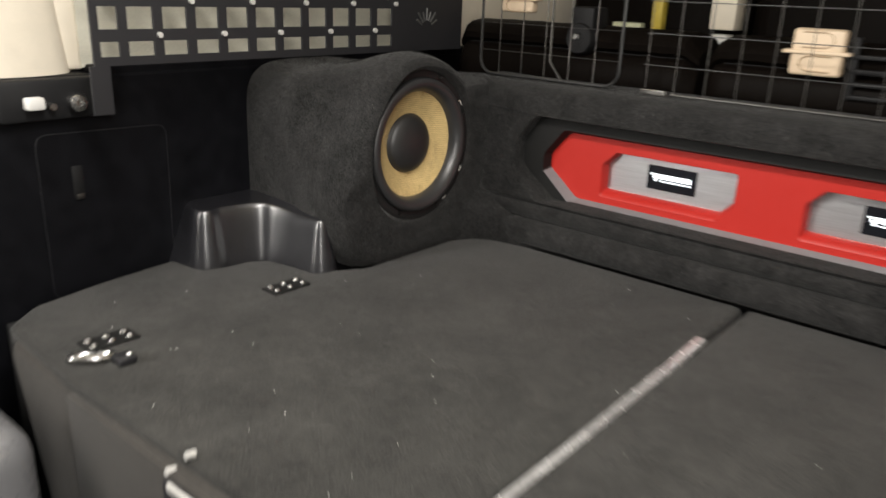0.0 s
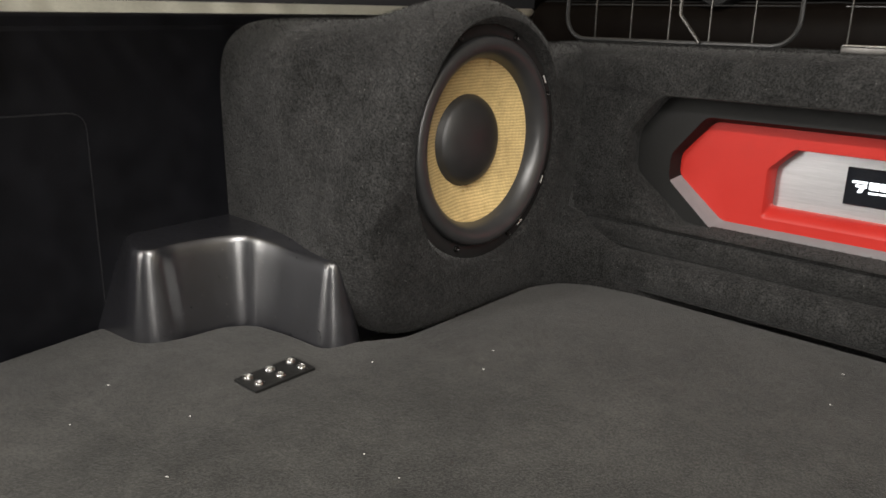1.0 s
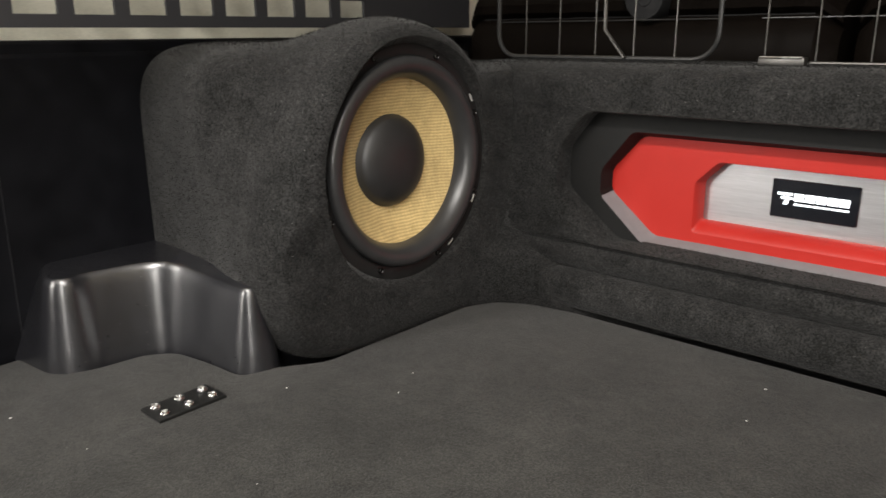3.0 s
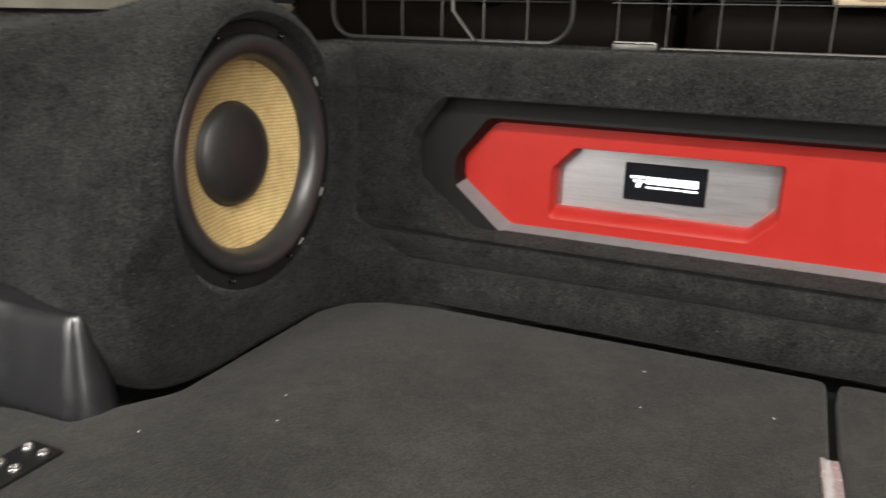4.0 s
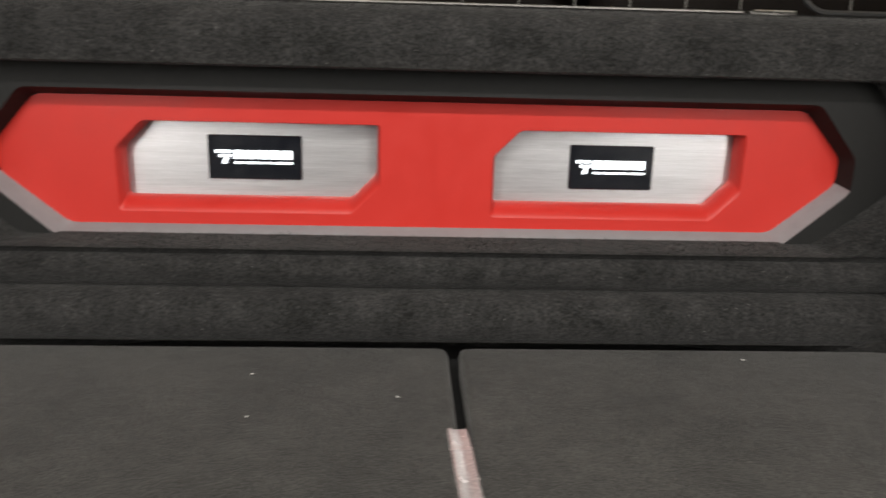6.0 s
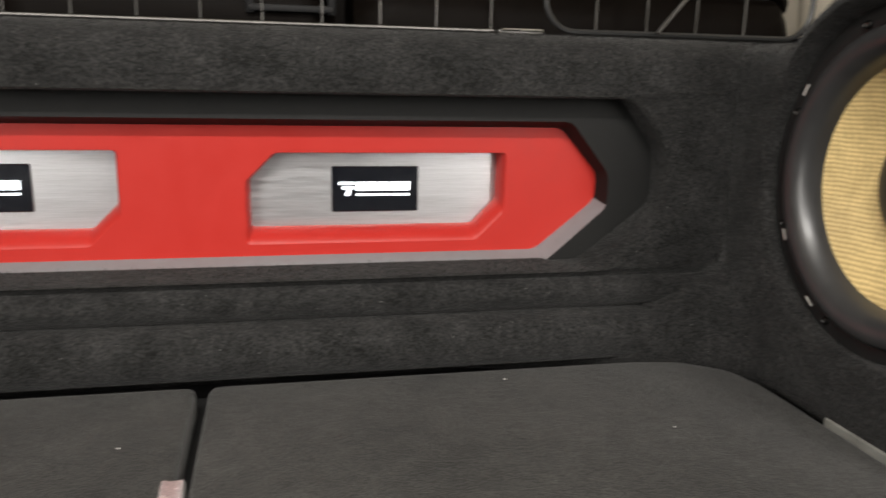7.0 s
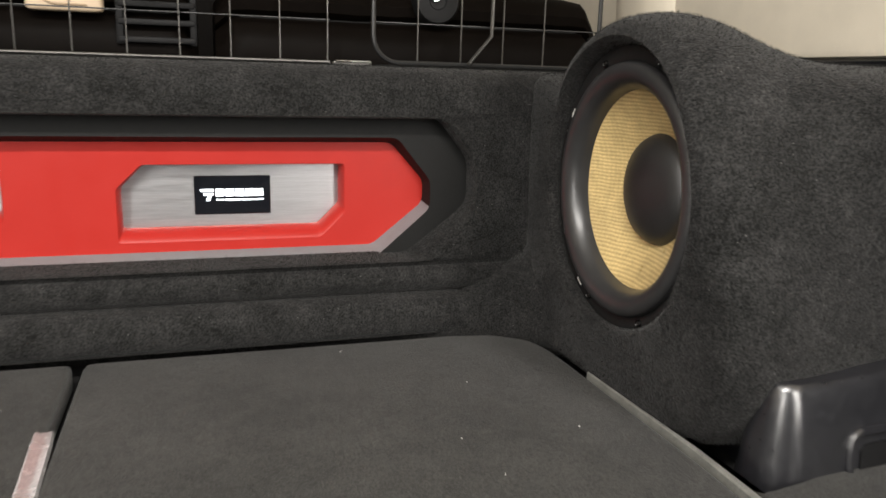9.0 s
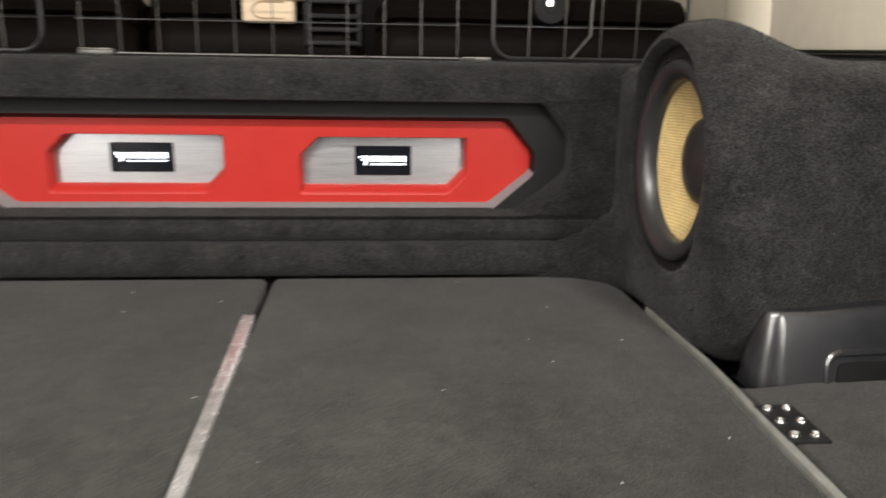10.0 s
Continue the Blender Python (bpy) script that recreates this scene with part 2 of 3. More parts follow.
# bodies for the two added fill lamps, out of view
for lx, ly, lz in LAMPS:
    lamp = thing("rear_fill_light", (lx, ly - 0.2, lz), "unseen fill light added on a stand behind the car", "light", "work lights")
    part("housing", box(lx - 0.16, lx + 0.16, ly - 0.16, ly - 0.1, lz - 0.6, lz + 0.6, 0.01), WHITEWALL, lamp)
    part("stand", tube([(lx, ly - 0.17, -0.75), (lx, ly - 0.17, lz)], 0.025, 10), POWDER, lamp)
# frame for the added overhead fill
dome = thing("overhead_fill_light", (0, -0.42, 0.925), "unseen flat fill light added in the headliner", "light")
part("frame", box(-0.22, 0.22, -0.51, -0.33, 0.921, 0.934, 0.004), WHITEWALL, dome)
bar_light = thing("tailgate_light", (0, -0.965, 0.92), "slim light bar at the rear edge of the roof", "light")
part("housing", box(-0.37, 0.37, -0.995, -0.935, 0.902, 0.934, 0.004), POWDER, bar_light)


# ---- the car's shell ----
def side_shell(side):
    name = "wall_left" if side < 0 else "wall_right"
    x0, x1 = sorted((side * 0.795, side * 0.86))
    shell = structure(name, box(x0, x1, -1.0, 2.2, -0.35, 0.326, 0.006), SIDE, "black plastic lower side trim of the boot", False)
    if side < 0:
        structure("trim_ledge", box(-0.86, -0.797, -0.70, 2.2, 0.320, 0.338, 0.004), SIDE, "black upper ledge of the side trim", False)
    b0, b1 = sorted((side * 0.83, side * 0.9))
    structure("trim_left" if side < 0 else "trim_right", box(b0, b1, -1.0, 2.2, 0.328, 0.97, 0.01), BEIGE, "smooth beige upper side trim of the car")
    return shell


side_shell(-1)
side_shell(1)
# the right bulge is added to shape a shaded border on the trim
for side, y, name in ((-1, -0.80, "pillar_left"), (1, 0.20, "pillar_right")):
    rows = []
    for z, lean in ((0.326, 0.0), (0.5, 0.02), (0.7, 0.06), (0.95, 0.14)):
        rows.append([Vector((side * (0.845 - 0.045 * math.sin(a)), y + side * lean + 0.085 * math.cos(a), z)) for a in [math.pi * k / 14 for k in range(15)]])
    structure(name, loft(rows, False), BEIGE, "rounded beige pillar trim, the right one a bulge added for shading")
structure("roof", box(-0.9, 0.9, -1.02, 2.2, 0.93, 0.97), BEIGE, "plain beige headliner of the car", False)
structure("partition", box(-0.9, 0.9, 2.2, 2.25, -0.75, 0.97), VOID, "black sheet for the unlit front end of the cabin", False)
structure("floor", box(-0.83, 0.83, -0.95, 2.2, -0.4, -0.36), VOID, "unseen load floor under the boards, black for shade", False)


# ---- carpeted boards of the load floor ----
GAP = 0.029


def board(name, outline, label, mat=BOARD, z0=-0.022, z1=0.0, r=0.006):
    ob = thing(name, (outline[0][0], outline[0][1], z0), label, "floor board", "load floor boards")
    part("panel", slab(rounded(outline, 0.012, 3), z0, z1, r), mat, ob)
    return ob


board("floor_board", [(GAP - 0.005, -0.0745), (-0.41, -0.0745), (-0.47, -0.085), (-0.508, -0.108), (-0.527, -0.15), (-0.528, -0.38), (-0.560, -0.43), (-0.566, -0.462), (-0.62, -0.465), (-0.674, -0.474), (-0.696, -0.503), (-0.700, -0.555), (-0.712, -0.583), (-0.79, -0.597),
                      (-0.772, -0.74), (-0.748, -0.85), (-0.70, -0.905), (-0.5, -0.915), (GAP - 0.004, -0.905)],
      "large dark grey felt-covered board in the boot floor")
board("floor_board", [(GAP + 0.005, -0.905), (0.517, -0.915), (0.5235, -0.66), (0.5300, -0.42), (0.5270, -0.23), (0.5250, -0.15), (0.515, -0.110), (0.478, -0.082), (0.43, -0.0745), (GAP + 0.005, -0.0745)],
      "dark grey felt-covered board beside the open seam")
board("side_board", [(0.533, -0.905), (0.70, -0.905), (0.748, -0.85), (0.772, -0.74), (0.79, -0.60), (0.79, -0.432), (0.68, -0.437), (0.60, -0.458), (0.545, -0.467), (0.544, -0.40), (0.542, -0.37)],
      "narrow dark felt-covered board beside the wheel arch")
# black here gives the dark gap below the fascia roll
structure("base", box(-0.78, 0.78, -0.88, 0.1, -0.36, -0.03), VOID, "base under the floor boards, black for the shade in the gaps", False)


# ---- felt nap ----
NAP = material("felt_nap", (0.064, 0.063, 0.062), 0.95, bump=0, spec=0.1)
nodes, links = NAP.node_tree.nodes, NAP.node_tree.links
geo = nodes.new("ShaderNodeNewGeometry")
shade = nodes.new("ShaderNodeValToRGB")
shade.color_ramp.elements[0].color, shade.color_ramp.elements[1].color = (0.011, 0.011, 0.0107, 1), (0.050, 0.049, 0.047, 1)
shade.color_ramp.elements.new(0.9).color = (0.024, 0.0236, 0.0228, 1)
links.new(geo.outputs["Random Per Island"], shade.inputs["Fac"])
links.new(shade.outputs["Color"], nodes["Principled BSDF"].inputs["Base Color"])


def nap(source, parent, count, length, width, seed):
    """Short fibres standing on a felt surface, as one mesh of slivers."""
    rng = np.random.default_rng(seed)
    me = source.data
    me.calc_loop_triangles()
    co = np.array([v.co[:] for v in me.vertices])
    tri = np.array([t.vertices[:] for t in me.loop_triangles])
    a, b, c = co[tri[:, 0]], co[tri[:, 1]], co[tri[:, 2]]
    cross = np.cross(b - a, c - a)
    area = np.linalg.norm(cross, axis=1) + 1e-12
    vn = np.array([v.normal[:] for v in me.vertices])
    pick = rng.choice(len(tri), count, p=area / area.sum())
    u, v = rng.random(count), rng.random(count)
    flip = u + v > 1
    u[flip], v[flip] = 1 - u[flip], 1 - v[flip]
    w0 = 1 - u - v
    p = a[pick] * w0[:, None] + b[pick] * u[:, None] + c[pick] * v[:, None]
    n = vn[tri[pick, 0]] * w0[:, None] + vn[tri[pick, 1]] * u[:, None] + vn[tri[pick, 2]] * v[:, None]
    n /= np.linalg.norm(n, axis=1)[:, None] + 1e-9
    side = np.cross(n, rng.normal(size=(count, 3)))
    side /= np.linalg.norm(side, axis=1)[:, None] + 1e-9
    lean = np.cross(n, side) * rng.normal(0, 0.9, count)[:, None]
    tall = length * rng.uniform(0.4, 1.0, count)[:, None]
    half = side * (width * rng.uniform(0.5, 1.0, count))[:, None]
    verts = np.stack([p - half, p + half, p + (n + lean) * tall], 1).reshape(-1, 3)
    mesh = bpy.data.meshes.new("nap")
    mesh.from_pydata(verts.tolist(), [], np.arange(count * 3).reshape(-1, 3).tolist())
    mesh.materials.append(NAP)
    ob = new("nap", mesh)
    ob.parent, ob.location = parent, source.location
    return tagged(ob, "short dark felt fibres", "", "", "stuff")


# ---- amplifier fascia ----
def smooth_step(a, b, x):
    t = min(max((x - a) / (b - a), 0), 1)
    return t * t * (3 - 2 * t)


def hexagon(top, tip, zt, z1, z2, bot, zb, cx=0.004):
    return [(cx + tip, z1), (cx + top, zt), (cx - top, zt), (cx - tip, z1), (cx - tip, z2), (cx - bot, zb), (cx + bot, zb), (cx + tip, z2)]


RIM = rounded(hexagon(0.419, 0.459, 0.250, 0.201, 0.1400, 0.4030, 0.087), 0.014)
OPEN = rounded(hexagon(0.370, 0.411, 0.2265, 0.176, 0.1432, 0.3485, 0.0888), 0.008)
FACE = rounded(hexagon(0.368, 0.408, 0.2190, 0.174, 0.147, 0.346, 0.0965), 0.008)


def ends(x):
    """How far the felt face falls back towards the pods."""
    t = min(max((abs(x) - 0.45) / 0.15, 0), 1)
    return 0.016 * t * t * (3 - 2 * t)


fascia = thing("amplifier_fascia", (0, 0, 0), "black felt-covered fascia with a red inset panel across the boot", "fascia")
# felt body: stepped roll below, soft roll on top
low = [(0.06, -0.03), (0.0, -0.03), (-0.004, -0.004), (-0.050, -0.004), (-0.0625, -0.0005), (-0.0690, 0.0070), (-0.0714, 0.017), (-0.0700, 0.028), (-0.0650, 0.0385), (-0.0565, 0.0450), (-0.0460, 0.0480), (-0.0520, 0.0520),
       (-0.0570, 0.063), (-0.0555, 0.072), (-0.0515, 0.0772), (-0.0475, 0.0795), (-0.0495, 0.0825), (-0.0515, 0.0855)]
high = [(-0.055, 0.2565), (-0.0556, 0.262), (-0.0560, 0.270), (-0.055, 0.284), (-0.048, 0.296), (-0.036, 0.3035), (-0.02, 0.306), (0.07, 0.307)]
XS = [-0.60 + 1.2 * i / 60 for i in range(61)]
wob = [[0.0012 * noise.noise(Vector((x * 9, k * 0.7, 1.3))) for k in range(40)] for x in XS]
low_roll = part("lower_roll", loft([[Vector((x, y + w[k] * (2 < k < 14), z)) for k, (y, z) in enumerate(low)] for x, w in zip(XS, wob)], False), CARPET, fascia)
top_roll = part("top_roll", loft([[Vector((x, y + w[k + 20] * (k > 1) + ends(x), z)) for k, (y, z) in enumerate(high)] for x, w in zip(XS, wob)], False), CARPET, fascia)


def face_border():
    """The border of the felt face, matched point by point to the eight corners of the recess."""
    x, lo, hi, n = 0.60, 0.0855, 0.2565, 5
    runs = [((x, 0.19), (x, hi)), ((x - 0.002, hi), (0.42, hi)), ((-0.41, hi), (0.002 - x, hi)), ((-x, hi), (-x, 0.19)), ((-x, 0.16), (-x, lo)), ((0.002 - x, lo), (-0.39, lo)), ((0.40, lo), (x - 0.002, lo)), ((x, lo), (x, 0.16))]
    return [Vector(a).lerp(Vector(b), k / n) for a, b in runs for k in range(n + 1)]


outer = face_border()
bm = loft([[Vector((p[0], -0.0515 - 0.0035 * smooth_step(0.0855, 0.13, p[1]) + ends(p[0]) * smooth_step(0.09, 0.2, p[1]), p[1])) for p in outer],
           [Vector((p[0], -0.0550, p[1])) for p in rounded(hexagon(0.4225, 0.464, 0.2515, 0.2022, 0.1370, 0.4090, 0.0860), 0.016)],
           [Vector((p[0], -0.0525, p[1])) for p in RIM],
           [Vector((p[0], -0.047, p[1])) for p in rounded(hexagon(0.4185, 0.457, 0.2495, 0.201, 0.1445, 0.3940, 0.0880), 0.012)],
           [Vector((p[0], -0.020, p[1])) for p in rounded(hexagon(0.4175, 0.456, 0.2495, 0.201, 0.150, 0.380, 0.0920), 0.012)]])
face = part("face_felt", bm, CARPET, fascia)
for k, (ob, count) in enumerate(((low_roll, 42000), (top_roll, 42000), (face, 26000))):
    nap(ob, fascia, count, 0.0028, 0.00033, 20 + k)
bm = loft([[Vector((p[0], -0.0240, p[1])) for p in rounded(hexagon(0.43, 0.47, 0.262, 0.203, 0.146, 0.41, 0.075), 0.012)],
           [Vector((p[0], -0.0250, p[1])) for p in OPEN]])
part("surround_panel", bm, VINYL, fascia, "matt black panel round the red inset")
n_side = len(OPEN)
lower = [i % n_side for i in range(3 + 6 * 4, 7 * 6 + 4)]
upper = [i % n_side for i in range(7 * 6 + 3, 8 * 6 + 6 * 4 + 4)]
# the bevel's shaded upper run is put in as black colour
for name, run, mat, text in (("bevel_strip", lower, SILVER, "satin silver bevelled lower edge"), ("upper_bevel", upper, VINYL, "upper bevel coloured black for its shade")):
    part(name, loft([[Vector((OPEN[i][0], -0.0250, OPEN[i][1])) for i in run], [Vector((FACE[i][0], 0.0, FACE[i][1])) for i in run]], False), mat, fascia, text)


def window(x0, x1, z0, z1, cut=0.025, grow=0.0):
    """Six-sided cut-out; grow widens it most at the bottom and least at the top."""
    g, low, up = 0.45 * grow, 1.45 * grow, 0.2 * grow
    c, k = cut + 0.2 * grow, cut + 0.35 * grow
    return rounded([(x1 + g, z1 + up), (x0 + c - g, z1 + up), (x0 - g, z1 - c + up), (x0 - g, z0 - low), (x1 - k + g, z0 - low), (x1 + g, z0 + k - low)], 0.004, 3)


WINDOWS = [(-0.2905, -0.046, 0.1215, 0.1945), (0.071, 0.313, 0.1205, 0.1925)]
# red panel: front face with two cut-outs, then the bevels into the windows
bm = bmesh.new()
loops = [FACE] + [window(*w, grow=0.009) for w in WINDOWS]
edges = []
for loop in loops:
    vs = [bm.verts.new((p[0], 0.0, p[1])) for p in loop]
    edges += [bm.edges.new((vs[i], vs[(i + 1) % len(vs)])) for i in range(len(vs))]
bmesh.ops.triangle_fill(bm, use_beauty=True, use_dissolve=False, edges=edges)
red = part("red_panel", bm, RED, fascia, "satin red painted panel with two cut-outs", smooth=False)
for w in WINDOWS:
    rings = [(window(*w, grow=0.009), 0.0), (window(*w, grow=0.007), 0.001), (window(*w, grow=0.0005), 0.0135), (window(*w, grow=0.0), 0.0240)]
    part("window_bevel", loft([[Vector((p[0], y, p[1])) for p in o] for o, y in rings]), RED, red)

DISPLAYS = [(-0.2125, -0.1205, 0.1375, 0.1815), (0.148, 0.2335, 0.1335, 0.1785)]
for (x0, x1, z0, z1), (a0, a1, b0, b1) in zip(WINDOWS, DISPLAYS):
    amp = thing("amplifier", ((x0 + x1) / 2, 0.0250, z0), "brushed aluminium amplifier with a lit display behind the red panel", "amplifier", "amplifiers")
    part("front_plate", box(x0 - 0.02, x1 + 0.02, 0.0250, 0.055, z0 - 0.02, z1 + 0.015), BRUSHED, amp, smooth=False)
    disp = part("display", box(a0, a1, 0.0225, 0.0255, b0, b1, 0.001, 1), GLASS_BLACK, amp, "black display with white glowing bars")
    w, h = a1 - a0, b1 - b0

    def bar(u0, u1, v0, v1, slant=0.0):
        o = [(a0 + u0 * w, b0 + v0 * h), (a0 + u1 * w, b0 + v0 * h), (a0 + (u1 + slant) * w, b0 + v1 * h), (a0 + (u0 + slant) * w, b0 + v1 * h)]
        part("glowing_bar", prism(o, 0.0217, 0.0227), GLOW, disp, smooth=False)

    bar(0.08, 0.25, 0.60, 0.66)
    bar(0.12, 0.25, 0.50, 0.56)
    bar(0.15, 0.20, 0.36, 0.48, 0.02)
    for k in range(5):
        bar(0.275 + k * 0.128, 0.275 + k * 0.128 + 0.112, 0.47, 0.66)
    for u0, u1 in ((0.28, 0.38), (0.40, 0.60), (0.62, 0.69), (0.71, 0.90)):
        bar(u0, u1, 0.36, 0.40)


# ---- subwoofer pods ----
CY, CZ, XB = -0.239, 0.196, 0.532
SEAT = {-1: (0.532, -0.239), 1: (0.537, -0.245)}      # where each loudspeaker sits


def superellipse(c, s, a, b, e):
    return (abs(c / a) ** e + abs(s / b) ** e) ** (-1 / e)


def pod(side):
    ob = thing("subwoofer_pod", (side * 0.66, CY, 0), "rounded black felt-covered subwoofer pod built over the wheel arch", "speaker box", "subwoofer pods")
    seg = 144
    crown = 0.138 if side < 0 else 0.122
    rows = []
    for k in range(seg):
        a = 2 * math.pi * k / seg
        c, s = math.cos(a), math.sin(a)          # c: towards the fascia, s: up
        up, rear, elev = max(s, 0), max(-c, 0), math.degrees(math.atan2(s, abs(c)))
        if s >= 0 and c >= 0:
            # the ring runs down into the level top of the fascia
            edge = max(0.165, min(0.1085 / max(s, 0.01), 0.33 / max(c, 0.01)))
            wall = superellipse(c, s, 0.33, 0.1085 + (crown - 0.1085) * smooth_step(50, 85, elev), 8)
        elif s >= 0:
            edge = superellipse(c, s, 0.163 + 0.044 * smooth_step(30, -42, elev), 0.165, 2.2)
            wall = superellipse(c, s, 0.186, crown, 5)
        elif c < 0:
            belly = smooth_step(30, -42, elev)
            edge = superellipse(c, s, 0.163 + 0.044 * belly, 0.222, 2.4 + 1.2 * belly)
            wall = superellipse(c, s, 0.186, 0.222, 6)
        else:
            edge = superellipse(c, s, 0.33, 0.222, 6)
            wall = superellipse(c, s, 0.33, 0.222, 6)
        lip = smooth_step(-60, -10, math.degrees(math.atan2(s, -c)) if c < 0 else (elev if elev > 0 else -90)) if (c < 0 or s > 0) else 0.0
        if c >= 0 and s >= 0:
            lip = smooth_step(15, 50, elev)
        rho = 0.045
        proud = lip * (0.003 + (0.006 if side < 0 else 0.003) * up + (0.015 if side < 0 else 0.006) * smooth_step(0.2, 0.9, rear))
        start = max(edge - rho, 0.1445)
        top = -(0.002 + proud) * smooth_step(0.03, 0.0, start - 0.1445)
        prof = [(0.020, 0.1352), (0.010, 0.1354), (0.0038 - 0.25 * proud, 0.1364), (0.0004 - 0.6 * proud, 0.1390), (-0.0015 - 0.9 * proud, 0.1425)]
        for f in (0.35, 0.7):
            prof.append((-(0.002 + proud) * (1 - f) + top * f, 0.1425 + (start - 0.1425) * f))
        for t in (0, 18, 36, 54, 72, 90):
            prof.append((top + (rho - top) * (1 - math.cos(radians(t))), start + math.sin(radians(t)) * (edge - start)))
        for f in (0.12, 0.28, 0.45, 0.62, 0.8, 1.0):
            x = rho + f * (0.155 - rho)
            prof.append((x, edge + (wall - edge) * smooth_step(0, 1, f)))
        prof.append((0.21, wall))
        prof.append((0.275, wall))
        row = []
        for d, r in prof:
            y, z = CY + c * r, CZ + s * r
            d -= 0.10 * max(0, (y + 0.135) / 0.07) ** 2 * smooth_step(0.09, 0.0, z) if d < 0.1 and y < 0.0 else 0
            row.append(Vector((side * (XB + d), y, z)))
        rows.append(row)
    rings = [[row[j] for row in rows] for j in range(len(rows[0]))]
    for ring in rings[4:-2]:
        for p in ring:
            p += 0.0016 * noise.noise_vector(p * 14)
    lip_ring = part("lip", loft(rings[:10]), CARPET, ob, "thick rounded felt lip round the loudspeaker")
    body = part("felt_body", loft(rings[9:]), CARPET, ob)
    nap(body, ob, 60000, 0.0032, 0.00035, 3 + side)
    nap(lip_ring, ob, 30000, 0.0030, 0.00035, 13 + side)

    sx, sy = SEAT[side]
    sub = thing("subwoofer", (side * sx, sy, CZ), "round subwoofer with a woven yellow flax cone and black rubber surround", "loudspeaker", "subwoofers")
    part("basket", lathe_x([(0.03, 0.139), (0.0095, 0.139), (0.0055, 0.136), (0.0045, 0.132), (0.0045, 0.119), (0.006, 0.117), (0.02, 0.112)], side * sx, sy, CZ, side), BASKET, sub)
    roll = [(0.004, 0.1185), (0.000, 0.1182)] + [(0.001 + 0.016 * k / 12 - 0.0125 * math.sin(radians(15 * k)), 0.1060 + 0.0120 * math.cos(radians(15 * k))) for k in range(13)] + [(0.021, 0.0936), (0.024, 0.0925)]
    part("surround", lathe_x(roll, side * sx, sy, CZ, side), RUBBER, sub)
    sunk = 0.010 if side > 0 else 0.0
    part("cone", lathe_x([(0.0175 + 0.1 * sunk, 0.0945), (0.0215 + 0.3 * sunk, 0.086), (0.0265 + 0.6 * sunk, 0.074), (0.031 + 0.85 * sunk, 0.062), (0.0355 + sunk, 0.050), (0.039 + sunk, 0.04)], side * sx, sy, CZ, side), FLAX, sub)
    dome = [(0.0345, 0.0535), (0.0325, 0.0530), (0.031, 0.0515)] + [(0.031 - 0.018 * math.sin(radians(a)), 0.0515 * math.cos(radians(a))) for a in (10, 22, 34, 46, 58, 70, 80, 86, 89.9)]
    part("dust_cap", lathe_x([(d + sunk, r) for d, r in dome], side * sx, sy, CZ, side), CAP, sub)
    for k in range(8):
        a = radians(22.5 + 45 * k)
        y, z = sy + 0.125 * math.cos(a), CZ + 0.125 * math.sin(a)
        part("screw", lathe_x([(0.0048, 0.0036), (0.0022, 0.0034), (0.0016, 0.0026), (0.0026, 0.0018), (0.0028, 0.0002)], side * sx, y, z, side, 12), DARKSTEEL, sub)
    for deg in (31, -27, -56):
        # bright nicks in the flange where screws were driven
        a0 = radians(deg)
        pts = [(side * (sx + 0.0046), sy + 0.1285 * math.cos(a0 + k * 0.02), CZ + 0.1285 * math.sin(a0 + k * 0.02)) for k in range(-2, 3)]
        part("flange_nick", tube(pts, 0.0011, 6), ZINC, sub, "bright worn nick in the black flange")
    sub.scale = (1, 1.026 if side < 0 else 1.012, 1.026)
    sub.location.z += 0.0015 if side < 0 else -0.001


pod(-1)
pod(1)


# ---- wheel arches ----
def offset(points, d):
    """A closed outline moved inwards by d."""
    n = len(points)
    res = []
    for i in range(n):
        t = (points[(i + 1) % n] - points[i - 1]).normalized()
        res.append(points[i] + Vector((t.y, -t.x)) * d * (1 + 1.6 * smooth_step(0.735, 0.80, points[i].x) * smooth_step(-0.50, -0.56, points[i].y)))
    return res


